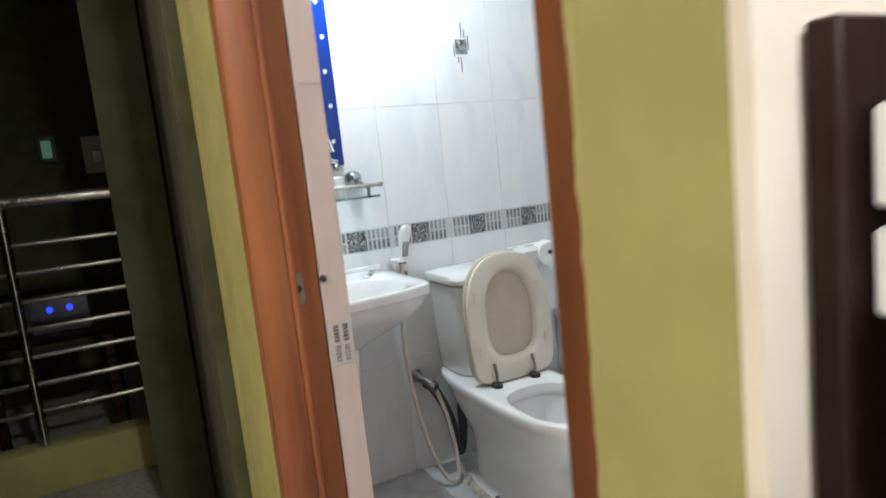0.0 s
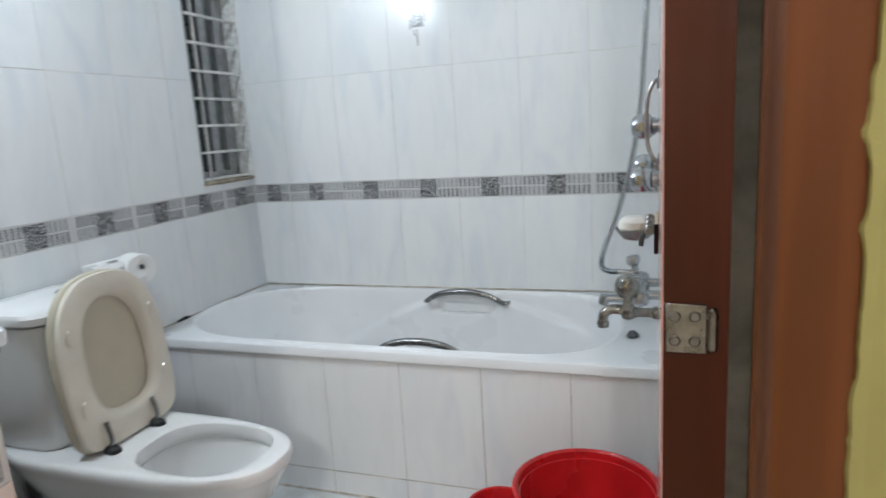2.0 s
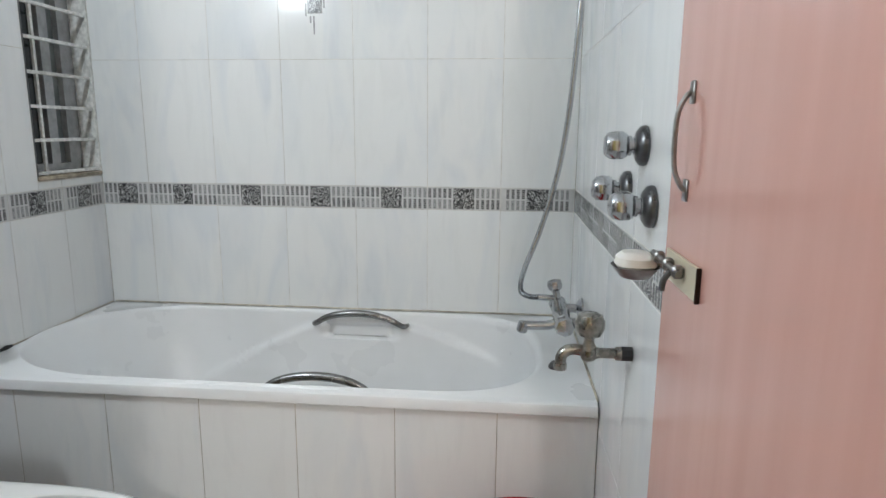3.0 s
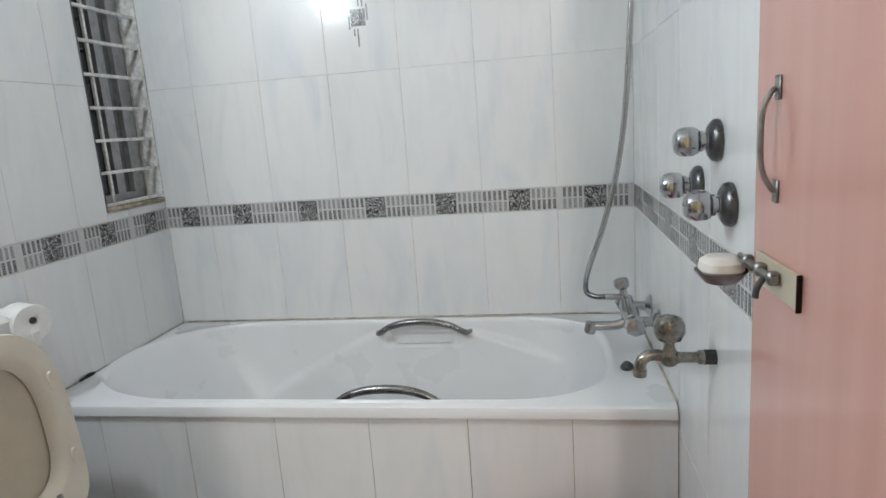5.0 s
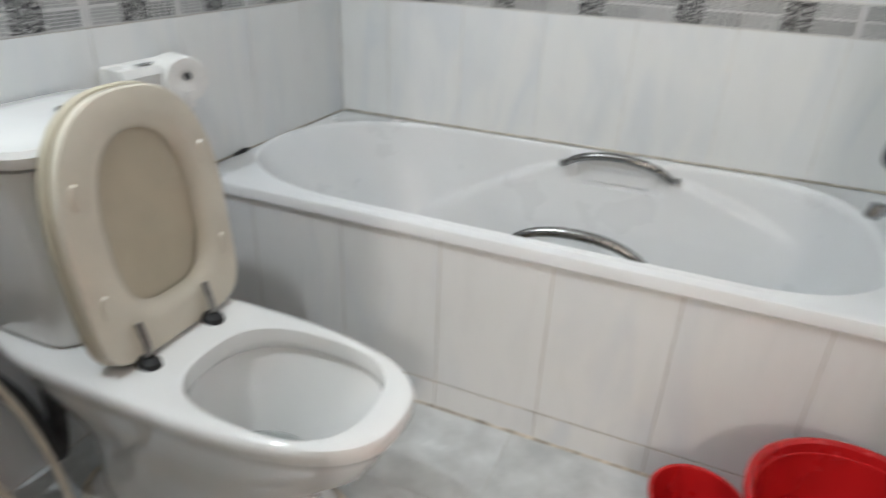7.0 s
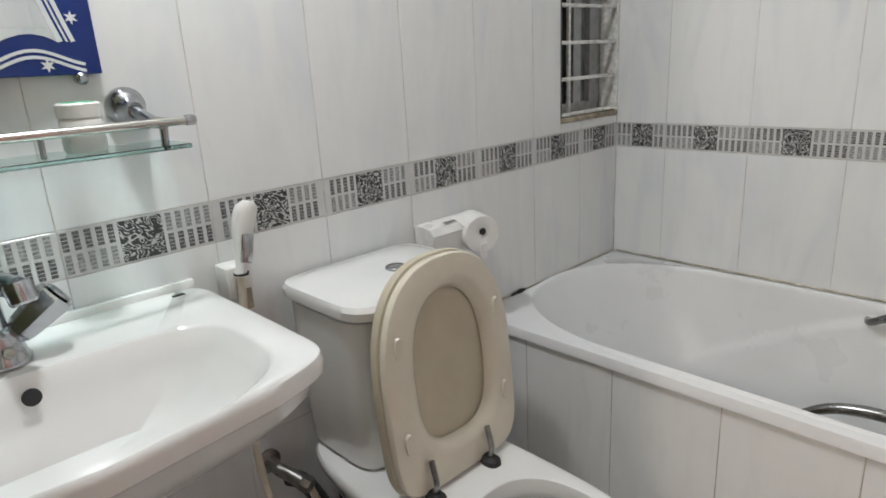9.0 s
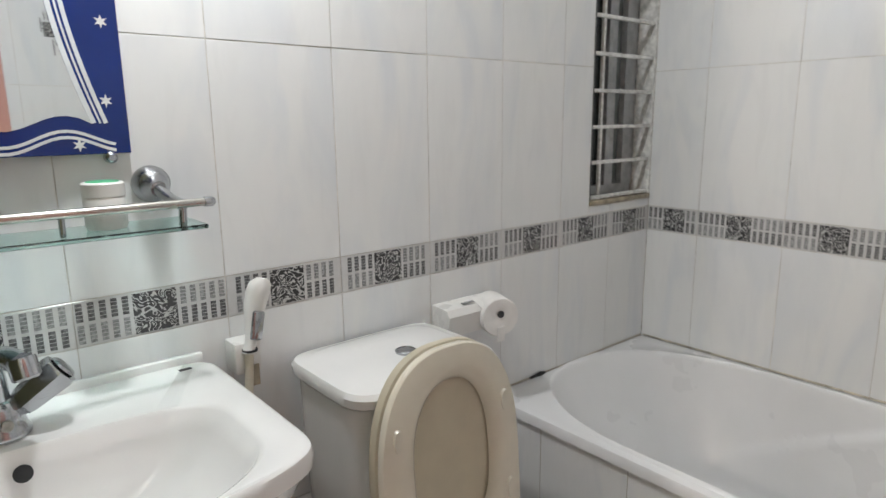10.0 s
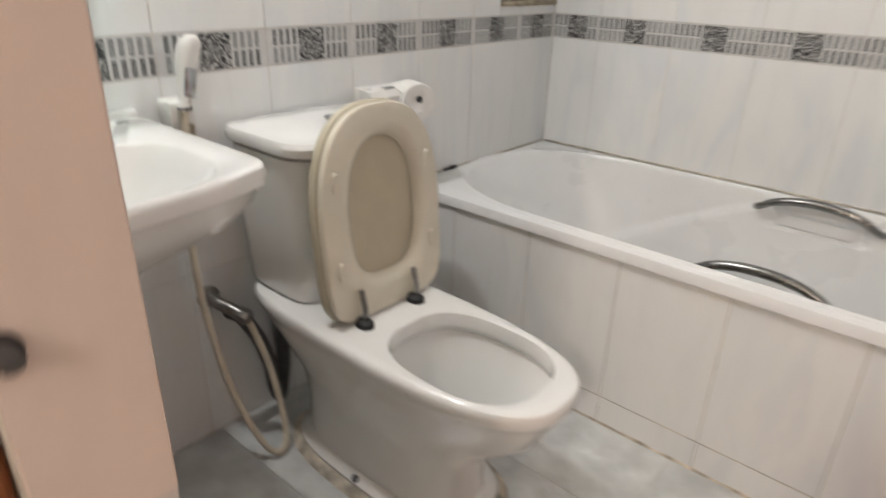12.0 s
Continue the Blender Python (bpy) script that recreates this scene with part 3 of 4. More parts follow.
part("water", loft([oval(PX, 1.086, 0.188, 0.062, 0.083, 2.1), oval(PX, 1.086, 0.190, 0.062, 0.083, 2.1)]), WATER, pan)
cis = part("cistern", loft([oval(TX, 1.488, 0.387, 0.145, 0.110, 5), oval(TX, 1.487, 0.40, 0.152, 0.116, 5), oval(TX, 1.482, 0.55, 0.160, 0.122, 5.5), oval(TX, 1.48, 0.700, 0.164, 0.124, 5.5), oval(TX, 1.48, 0.704, 0.155, 0.118, 5)]), CERAMIC, pan)
part("lid_joint", loft([oval(TX, 1.481, 0.7035, 0.1600, 0.1215, 5.5, 96), oval(TX, 1.481, 0.7068, 0.1600, 0.1215, 5.5, 96)]), SEALANT, cis, "brown stained joint below the lid")
lid = part("cistern_lid", loft([oval(TX, 1.482, 0.706, 0.158, 0.120, 5, 96), oval(TX, 1.48, 0.710, 0.171, 0.130, 7, 96, bow=0.024), oval(TX, 1.48, 0.726, 0.173, 0.131, 7, 96, bow=0.026), oval(TX, 1.48, 0.735, 0.168, 0.126, 7, 96, bow=0.024), oval(TX, 1.485, 0.7385, 0.148, 0.104, 5, 96, bow=0.018), oval(TX, 1.486, 0.743, 0.135, 0.092, 4.5, 96, bow=0.016), oval(TX, 1.49, 0.745, 0.05, 0.04, 3, 96)]), CERAMIC, cis)
part("flush_button", turned([(0.021, 0), (0.021, 0.005), (0.018, 0.007), (0.0175, 0.0055), (0.001, 0.0055)], (TX + 0.008, 1.452, 0.7435), (0, 0, 1), 24), CHROME, cis, "round chrome flush button")


SX, LEAN = 1.325, radians(7.0)


def seat_ring(s, d, inner=None):
    """A seat outline standing up from the hinges; d is its depth towards the front, s its size."""
    out = []
    for i in range(96):
        a = 2 * math.pi * i / 96
        c, q = math.cos(a), math.sin(a)
        k = (2.5 if q > 0 else 6.0) if inner is None else (2.3 if q > 0 else 3.2)
        u, v = math.copysign(abs(c) ** (2 / k), c), math.copysign(abs(q) ** (2 / k), q)
        if inner is None:
            x, h = (0.156 * (1 - 0.02 * max(0, -v)) + (s - 1) * 0.156) * u, 0.195 + (0.220 if q > 0 else 0.193) * v + (s - 1) * 0.2 * v
        else:
            x, h = 0.004 + (0.086 + inner) * u, 0.215 + (0.136 + inner) * v
        out.append((SX + x + 0.03 * h, 1.283 + h * math.sin(LEAN) - d * math.cos(LEAN), 0.388 + h * math.cos(LEAN) + d * math.sin(LEAN)))
    return out


ring = part("seat", loft([seat_ring(0.965, 0.013), seat_ring(1.0, 0.016), seat_ring(1.0, 0.025), seat_ring(0.985, 0.0285), seat_ring(0.93, 0.030), seat_ring(1, 0.032, 0.027), seat_ring(1, 0.031, 0.020), seat_ring(1, 0.027, 0.011), seat_ring(1, 0.021, 0.004), seat_ring(1, 0.013, 0.0), seat_ring(1, 0.0135, 0.008)], closed=True), IVORY, pan, "raised ivory plastic seat")
cover = part("seat_cover", loft([seat_ring(0.97, -0.012), seat_ring(1.01, -0.008), seat_ring(1.02, 0.0), seat_ring(1.01, 0.010), seat_ring(0.97, 0.0128), seat_ring(0.8, 0.010), seat_ring(0.4, 0.0095)]), [IVORY_DARK], pan, "yellowed raised seat cover")
for u, h in ((-0.126, 0.115), (0.124, 0.115), (-0.122, 0.285), (0.120, 0.285)):
    y, z = 1.283 + h * math.sin(LEAN) - 0.030 * math.cos(LEAN), 0.388 + h * math.cos(LEAN) + 0.030 * math.sin(LEAN)
    b = part("buffer", loft([oval(SX + u + 0.03 * h, z, 0, 0.009, 0.021, 2.5, 16), oval(SX + u + 0.03 * h, z, 0.005, 0.008, 0.019, 2.5, 16)]), IVORY, ring)
    b.data.transform(Matrix(((1, 0, 0, 0), (0, 0, -1, y), (0, 1, 0, 0), (0, 0, 0, 1))))
for x in (PX - 0.072, PX + 0.072):
    hg = part("seat_hinge", loft([oval(x, 1.243, 0.386, 0.016, 0.021, 2.4, 20), oval(x, 1.243, 0.398, 0.015, 0.020, 2.4, 20), oval(x, 1.245, 0.404, 0.009, 0.012, 2.2, 20)]), BLACK, pan, "dark seat hinge foot")
    part("hinge_arm", tube([(x, 1.246, 0.400), (x + 0.002, 1.241, 0.420), (x + 0.003, 1.252, 0.462)], 0.0055, 8), DULL_METAL, hg)
part("floor_bolt", turned([(0.011, 0), (0.010, 0.006), (0.005, 0.009)], (1.315 - 0.118, 1.24, 0.021), (0, 0, 1), 10), DARK_PLASTIC, pan)
settle(pan)
mortar = thing("mortar_skirt", (TX, 1.24, 0), "rough stained cement bedding round the toilet foot", "bedding")
part("skirt", loft([oval(1.315, 1.245, 0.0005, 0.150, 0.28, 3.0), oval(1.315, 1.242, 0.008, 0.144, 0.272, 3.0), oval(1.315, 1.24, 0.014, 0.1295, 0.257, 3.2)], caps=False), BEDDING, mortar)
settle(mortar)

# ---- wash basin ----
BX = 0.738
basin = thing("wash_basin", (BX, 1.4, 0), "white ceramic pedestal wash basin with bowed front", "wash basin")


def bas(z, s, n=1.0, dy=0.0):
    return oval(BX, 1.407 + dy, z, 0.296 * s, 0.207 * n, 13.0, 96, bow=0.055 * s)


def bowl(z, s, dy=0.0):
    return oval(BX, 1.335 + dy, z, 0.240 * s, 0.118 * s, 4.2, 96, bow=0.055 * s)


part("body", loft([oval(BX, 1.44, 0.56, 0.10, 0.10, 2.5, 96), oval(BX, 1.43, 0.60, 0.16, 0.13, 2.8, 96), bas(0.68, 0.84, 0.88, 0.012), bas(0.715, 0.93, 0.95), bas(0.735, 0.965, 0.97), bas(0.742, 0.995, 0.995), bas(0.760, 1.0, 1.0), bas(0.768, 0.992, 0.99), bas(0.771, 0.97, 0.975),
                   bowl(0.769, 1.04), bowl(0.764, 1.0), bowl(0.735, 0.94), bowl(0.69, 0.80), bowl(0.655, 0.55, 0.01), bowl(0.645, 0.2, 0.02)]), CERAMIC, basin)
part("backsplash_lip", block(BX - 0.285, BX + 0.285, 1.604, YT - 0.001, 0.765, 0.785, 0.005), CERAMIC, basin)
part("pedestal", loft([oval(BX, 1.44, 0.001, 0.105, 0.13, 3.0), oval(BX, 1.44, 0.03, 0.10, 0.125, 3.0), oval(BX, 1.435, 0.3, 0.085, 0.11, 3.0), oval(BX, 1.43, 0.60, 0.105, 0.13, 3.0)]), CERAMIC, basin, "white ceramic pedestal")
part("overflow_hole", turned([(0.0115, 0), (0.0115, 0.0035)], (BX - 0.008, 1.4395, 0.742), (0, -0.97, 0.22), 18), BLACK, basin)
part("drain", turned([(0.022, 0), (0.022, 0.004), (0.017, 0.003)], (BX, 1.34, 0.646), (0, 0, 1), 20), CHROME, basin)
mark = block(0.972, 0.992, 1.575, 1.583, 0.7713, 0.7722)
part("maker_mark", mark, BLACK, basin)
settle(basin)

faucet = thing("basin_mixer", (0.72, 1.51, 0.771), "chrome basin mixer with two faceted handles", "tap")
part("base", turned([(0.034, 0), (0.034, 0.005), (0.030, 0.012), (0.028, 0.024), (0.026, 0.036), (0.020, 0.047), (0.010, 0.052)], (0.72, 1.512, 0.7712), (0, 0, 1), 24), CHROME, faucet)
part("spout", tube([(0.72, 1.512, 0.80), (0.718, 1.514, 0.84), (0.717, 1.514, 0.868), (0.722, 1.506, 0.880), (0.735, 1.485, 0.884), (0.748, 1.462, 0.880)], 0.0155, 14), CHROME, faucet)
part("aerator", turned([(0.0165, 0), (0.0175, 0.004), (0.0175, 0.026), (0.0145, 0.029)], (0.748, 1.462, 0.888), (0.12, -0.3, -0.95), 18), CHROME, faucet)
part("temperature_mark", turned([(0.008, 0), (0.007, 0.002)], (0.724, 1.4815, 0.793), (0.1, -1, 0.1), 14), BRONZE, faucet, "worn brown disc")
for s in (-1, 1):
    way = Vector((s * 0.76, -0.10, 0.58)).normalized()
    k = part("handle", turned([(0.012, 0.0), (0.013, 0.024), (0.019, 0.032), (0.0215, 0.040), (0.027, 0.088), (0.025, 0.096), (0.013, 0.099)], Vector((0.72, 1.512, 0.790)), way, 7), CHROME, faucet, "faceted chrome handle")
    part("cap", turned([(0.019, 0), (0.016, 0.003), (0.002, 0.004)], Vector((0.72, 1.512, 0.790)) + way * 0.0992, way, 14), BRONZE if s < 0 else CHROME, k)
settle(faucet)

# ---- mirror and shelf ----
mirror = thing("wall_mirror", (0.942, YT - 0.006, 1.135), "wall mirror with blue painted border and silver waves", "mirror")
MX0, MX1, MZ0, MZ1 = 0.47, 0.942, 1.136, 1.76
part("glass_plate", block(MX0, MX1, YT - 0.012, YT - 0.006, MZ0, MZ1, 0.001), BLUE, mirror, "blue painted border")


def ribbon(points, width, y):
    """A flat printed band along a line in the mirror's plane."""
    rings = []
    for i, (x, z) in enumerate(points):
        (ax, az), (bx, bz) = points[max(i - 1, 0)], points[min(i + 1, len(points) - 1)]
        d = math.hypot(bx - ax, bz - az)
        nx, nz = -(bz - az) / d * width / 2, (bx - ax) / d * width / 2
        rings.append([(x + nx, y, z + nz), (x - nx, y, z - nz), (x - nx, y + 0.0005, z - nz), (x + nx, y + 0.0005, z + nz)])
    return loft(rings)


def side_line(z, off):
    f = (z - 1.178) / (1.722 - 1.178)
    return 0.872 + off - 0.034 * math.sin(math.pi * min(1, f * 1.15)) + 0.018 * (1 - f) ** 3


FACE = YT - 0.0126
zs = [1.182 + 0.54 * i / 30 for i in range(31)]
right = [(side_line(z, 0), z) for z in zs]
left = [(1.412 - x, z) for x, z in right[::-1]]
wave = lambda x, d: 1.172 + d + 0.011 * math.sin((x - 0.5) * 40)
xs = [left[-1][0] + (right[0][0] - left[-1][0]) * i / 24 for i in range(1, 24)]
outline = right + left + [(x, wave(x, 0.010)) for x in xs]
part("mirror_glass", loft([[(x, YT - 0.0121, z) for x, z in outline], [(x, FACE, z) for x, z in outline]]), MIRROR, mirror, "silvered mirror field", False)
for off, w in ((0.004, 0.007), (0.013, 0.003), (0.021, 0.006)):
    for sign in (1, -1):
        part("silver_band", ribbon([(0.706 + sign * (side_line(z, off) - 0.706), z) for z in zs], w, FACE), SILVER, mirror, "silver curved band", False)
for d in (-0.012, -0.021):
    part("silver_wave", ribbon([(0.49 + 0.43 * i / 40, wave(0.49 + 0.43 * i / 40, d)) for i in range(41)], 0.0045, FACE), SILVER, mirror, "silver wavy line", False)


def star(x, z, r):
    pts = [((r if i % 2 == 0 else r * 0.42) * math.sin(math.pi * i / 6), (r if i % 2 == 0 else r * 0.42) * math.cos(math.pi * i / 6)) for i in range(12)]
    return loft([[(x + a, YT - 0.0121, z + b) for a, b in pts], [(x + a, YT - 0.0127, z + b) for a, b in pts]])


for x, z in ((0.913, 1.215), (0.870, 1.150), (0.918, 1.33), (0.914, 1.44), (0.918, 1.55), (0.910, 1.66), (0.76, 1.158), (0.62, 1.162), (0.50, 1.17)):
    part("star", star(x, z, 0.010), SILVER, mirror)
for x in (MX0 + 0.03, MX1 - 0.03):
    part("clip", turned([(0.009, 0), (0.009, 0.012), (0.005, 0.016)], (x, YT - 0.001, MZ0 - 0.006), (0, -1, 0), 14), CHROME, mirror, "chrome mirror clip")
settle(mirror)
mirror.rotation_euler = (0, 0, radians(4.5))

shelf = thing("glass_shelf", (0.75, YT, 1.03), "glass wall shelf with metal gallery rail", "shelf")
part("glass", block(0.48, 1.012, 1.490, 1.606, 1.022, 1.029, 0.0015), GLASS, shelf, "green-edged glass plate").visible_shadow = False
rail = part("rail", tube([(0.47, 1.502, 1.062), (1.018, 1.502, 1.062)], 0.0065, 12, 1), STEEL, shelf, "dull steel gallery rail")
for x in (0.47, 1.018):
    part("end_cap", turned([(0.008, 0), (0.008, 0.012), (0.005, 0.016)], (x - 0.006, 1.502, 1.062), (1, 0, 0), 14), CHROME, rail)
for x in (0.535, 0.968):
    br = part("bracket", turned([(0.030, 0), (0.030, 0.008), (0.022, 0.020), (0.013, 0.030), (0.012, 0.045)], (x, YT - 0.0005, 1.085), (0, -1, -0.12), 20), CHROME, shelf, "round chrome wall bracket")
    part("arm", tube([(x, 1.575, 1.078), (x + 0.008, 1.54, 1.064), (x + 0.012, 1.502, 1.060)], 0.009, 10), CHROME, br)
    part("clamp", tube([(x + 0.012, 1.506, 1.062), (x + 0.012, 1.510, 1.022)], 0.006, 10, 1), CHROME, br)
part("stud", tube([(0.82, 1.506, 1.058), (0.82, 1.508, 1.03)], 0.004, 8, 1), CHROME, shelf)
part("stud", tube([(0.65, 1.506, 1.058), (0.65, 1.508, 1.03)], 0.004, 8, 1), CHROME, shelf)
settle(shelf)
jar = thing("cosmetic_jar", (0.885, 1.555, 1.029), "small white jar with green lid on the shelf", "jar")
part("jar_body", turned([(0.026, 0), (0.0285, 0.004), (0.0285, 0.045), (0.0265, 0.048)], (0.885, 1.555, 1.0292), (0, 0, 1), 24), WHITE_PLASTIC, jar)
part("lid", turned([(0.029, 0), (0.029, 0.018), (0.0265, 0.0205), (0.001, 0.0205)], (0.885, 1.555, 1.0775), (0, 0, 1), 24), WHITE_PLASTIC, jar, "white lid with green top")
part("lid_top", turned([(0.0225, 0), (0.0215, 0.0012)], (0.885, 1.555, 1.0981), (0, 0, 1), 24), GREEN, jar, "green lid top")
settle(jar)

# ---- bidet spray, valve, hoses ----
spray = thing("bidet_spray", (1.08, 1.58, 0.80), "white hand spray hanging in its wall holder", "bidet spray")
part("holder", block(1.066, 1.114, 1.570, YT - 0.001, 0.738, 0.796, 0.004), WHITE_PLASTIC, spray, "white plastic wall holder")
part("rust_stain", block(1.082, 1.108, 1.5675, 1.5698, 0.712, 0.752, 0.0008), SEALANT, spray, "brown rusty stain")
hd = part("head", loft([oval(0, 0, -0.004, 0.011, 0.011, 2, 16), oval(0, 0, 0.010, 0.0085, 0.0085, 2, 16), oval(0, 0, 0.030, 0.0095, 0.0095, 2, 16), oval(0, 0, 0.055, 0.013, 0.013, 2, 16), oval(0, 0, 0.080, 0.0165, 0.016, 2, 16), oval(0, -0.004, 0.105, 0.0185, 0.0185, 2, 16), oval(0, -0.009, 0.122, 0.0165, 0.018, 2, 16), oval(0, -0.013, 0.132, 0.008, 0.010, 2, 16)]), WHITE_PLASTIC, spray)
hd.data.transform(pose(1.089, 1.562, 0.782, -6, 14, 0) @ Matrix.Diagonal((1.15, 1.15, 1, 1)))
lever = part("lever", block(-0.010, 0.010, -0.022, -0.013, 0.022, 0.074, 0.004), CHROME, hd, "chrome trigger")
lever.data.transform(pose(1.089, 1.562, 0.782, -6, 14, 0) @ Matrix.Diagonal((1.1, 1.1, 1, 1)))
part("collar", turned([(0.0135, 0), (0.0135, 0.004)], (1.090, 1.562, 0.782), (0, 0, 1), 14), BLACK, spray)
part("hose", tube([(1.089, 1.562, 0.78), (1.082, 1.56, 0.71), (1.064, 1.555, 0.58), (1.060, 1.54, 0.40), (1.077, 1.50, 0.19), (1.112, 1.452, 0.045), (1.147, 1.437, 0.016), (1.172, 1.456, 0.06), (1.170, 1.49, 0.20), (1.150, 1.518, 0.31), (1.139, 1.525, 0.338)], 0.0075, 10), CREAM_PLASTIC, spray, "cream rubber hose")
settle(spray)
valve = thing("angle_valve", (1.115, YT, 0.355), "dark metal angle valve on the tiled wall", "valve")
part("flange", turned([(0.026, 0), (0.026, 0.006), (0.014, 0.012), (0.013, 0.05)], (1.112, YT - 0.0005, 0.358), (0, -1, 0), 18), DULL_METAL, valve)
part("body", tube([(1.112, 1.575, 0.358), (1.122, 1.55, 0.352), (1.134, 1.52, 0.342)], 0.014, 12), DULL_METAL, valve)
part("knob", turned([(0.018, 0), (0.019, 0.012), (0.015, 0.02)], (1.133, 1.523, 0.343), (0.35, -0.85, -0.3), 8), DULL_METAL, valve)
settle(valve)
# real hose, its dark tube widened to take in the shadow beside it
pipe = thing("cistern_hose", (1.2, 1.55, 0.0), "dark grey flexible supply hose, thickened by its shadow, beside the toilet", "hose")
part("hose", tube([(1.122, 1.553, 0.345), (1.152, 1.555, 0.315), (1.190, 1.56, 0.24), (1.218, 1.568, 0.15), (1.232, 1.578, 0.07), (1.252, 1.588, 0.04), (1.272, 1.594, 0.12), (1.275, 1.594, 0.25), (1.275, 1.58, 0.389)], 0.0175, 10), DARK_PLASTIC, pipe)
settle(pipe)

# ---- paper holder ----
roll = thing("paper_holder", (1.65, YT, 0.74), "white plastic holder with toilet paper roll", "paper holder")
part("back_plate", block(1.552, 1.70, 1.604, YT - 0.0005, 0.672, 0.762, 0.004), WHITE_PLASTIC, roll)
part("box", loft([[(1.553 + dx, 1.6035, 0.690), (1.553 + dx, 1.560 - 0.02 * dx, 0.694), (1.553 + dx, 1.556 - 0.02 * dx, 0.742), (1.553 + dx, 1.566, 0.757), (1.553 + dx, 1.6035, 0.761)] for dx in (0, 0.002, 0.055, 0.118, 0.120)]), WHITE_PLASTIC, roll, "white plastic box")
part("slot", block(1.610, 1.645, 1.572, 1.582, 0.7605, 0.7622, 0.0004), INK_LIGHT, roll, "narrow grey slot")
tilt = Vector((-0.35, -0.94, 0.0)).normalized()
centre = Vector((1.712, 1.597, 0.724))
paper = part("paper_roll", turned([(0.010, 0), (0.044, 0.0), (0.047, 0.004), (0.047, 0.072), (0.045, 0.076), (0.012, 0.076), (0.011, 0.0755)], centre, tilt, 28), PAPER, roll, "white toilet paper roll")
part("core", turned([(0.0085, 0), (0.0085, 0.002)], centre + tilt * 0.0762 + Vector((0, 0, 0.008)), tilt, 14), DARK_PLASTIC, paper, "dark core hole")
part("loose_end", block(1.672, 1.696, 1.521, 1.524, 0.666, 0.703, 0.001), PAPER, paper)
sheet = [[(1.648 + 0.010 * i, y, 0.760 + 0.003 * math.sin(i * 1.7) + 0.0016 * i - (0.012 if y < 1.55 else 0)) for y in (1.600, 1.575, 1.548)] for i in range(5)]
part("draped_sheet", loft([a + [(x, y, z - 0.0012) for x, y, z in a[::-1]] for a in sheet]), PAPER, paper, "crumpled sheet over the holder")
settle(roll)

# ---- taps on the tap wall ----


def stop_cock(x, z):
    t = thing("stop_cock", (x, 0, z), "chrome wall stop cock with faceted knob", "tap", "shower stop cocks")
    part("flange", turned([(0.033, 0.0), (0.034, 0.004), (0.032, 0.010), (0.024, 0.016), (0.015, 0.018)], (0, 0.0005, 0), (0, 1, 0), 28), GUNMETAL, t, "dark grey domed wall flange")
    part("neck", turned([(0.015, 0.016), (0.015, 0.020), (0.0125, 0.021), (0.0125, 0.024), (0.0165, 0.025), (0.0165, 0.030)], (0, 0, 0), (0, 1, 0), 18), CHROME, t)
    part("knob", turned([(0.015, 0.029), (0.0205, 0.032), (0.0235, 0.038), (0.024, 0.050), (0.0215, 0.060), (0.018, 0.065)], (0, 0, 0), (0, 1, 0), 9), CHROME, t, "faceted chrome knob")
    part("cap", turned([(0.0175, 0.0652), (0.0145, 0.0675), (0.004, 0.069)], (0, 0, 0), (0, 1, 0), 16), CHROME, t)
    return t


cock = stop_cock(1.455, 1.074)
copy_thing(cock, pose(1.572, 0, 0.992))
copy_thing(cock, pose(1.378, 0, 0.982))

bib = thing("bib_tap", (1.455, 0, 0.711), "limescaled metal bib tap on the wall", "tap")
part("flange", turned([(0.0135, 0), (0.0135, 0.019), (0.009, 0.020)], (1.455, 0.0005, 0.711), (0, 1, 0), 8), BLACK, bib, "dark threaded wall joint")
part("pipe", turned([(0.0125, 0.019), (0.0125, 0.028), (0.0095, 0.031), (0.0095, 0.056), (0.012, 0.064)], (1.455, 0, 0.711), (0, 1, 0), 14), BRONZE, bib)
part("body", turned([(0.006, -0.016), (0.0125, -0.012), (0.0145, -0.004), (0.0135, 0.010), (0.0095, 0.018), (0.009, 0.030)], (1.453, 0.076, 0.712), (0, 0, 1), 16), BRONZE, bib)
part("spout", tube([(1.453, 0.076, 0.712), (1.452, 0.096, 0.717), (1.451, 0.113, 0.715), (1.450, 0.123, 0.705), (1.450, 0.125, 0.690)], 0.0100, 12), BRONZE, bib)
part("spout_end", turned([(0.0115, 0), (0.0120, 0.006), (0.0115, 0.012)], (1.450, 0.125, 0.680), (0, 0, 1), 8), BRONZE, bib)
part("knob", turned([(0.010, 0.028), (0.021, 0.033), (0.026, 0.045), (0.026, 0.058), (0.021, 0.070), (0.010, 0.074)], (1.453, 0.076, 0.712), (0, 0, 1), 11), BRONZE, bib, "fluted worn knob")
settle(bib)

mixer = thing("bath_mixer", (2.05, 0, 0.60), "chrome bath and shower mixer on the wall", "tap")
for x in (1.985, 2.125):
    part("flange", turned([(0.030, 0), (0.030, 0.005), (0.020, 0.014), (0.013, 0.018), (0.013, 0.05)], (x, 0.0005, 0.60), (0, 1, 0), 20), CHROME, mixer, "round wall flange")
part("body", turned([(0.016, 0), (0.021, 0.006), (0.021, 0.06), (0.024, 0.07), (0.024, 0.09), (0.021, 0.10), (0.021, 0.15), (0.016, 0.156)], (1.977, 0.066, 0.60), (1, 0, 0), 18), CHROME, mixer)
for x, way in ((1.977, -1), (2.133, 1)):
    part("handle", turned([(0.014, 0), (0.016, 0.008), (0.024, 0.012), (0.027, 0.030), (0.023, 0.042), (0.010, 0.045)], (x, 0.066, 0.60), (way, 0, 0), 8), CHROME, mixer, "faceted chrome handle")
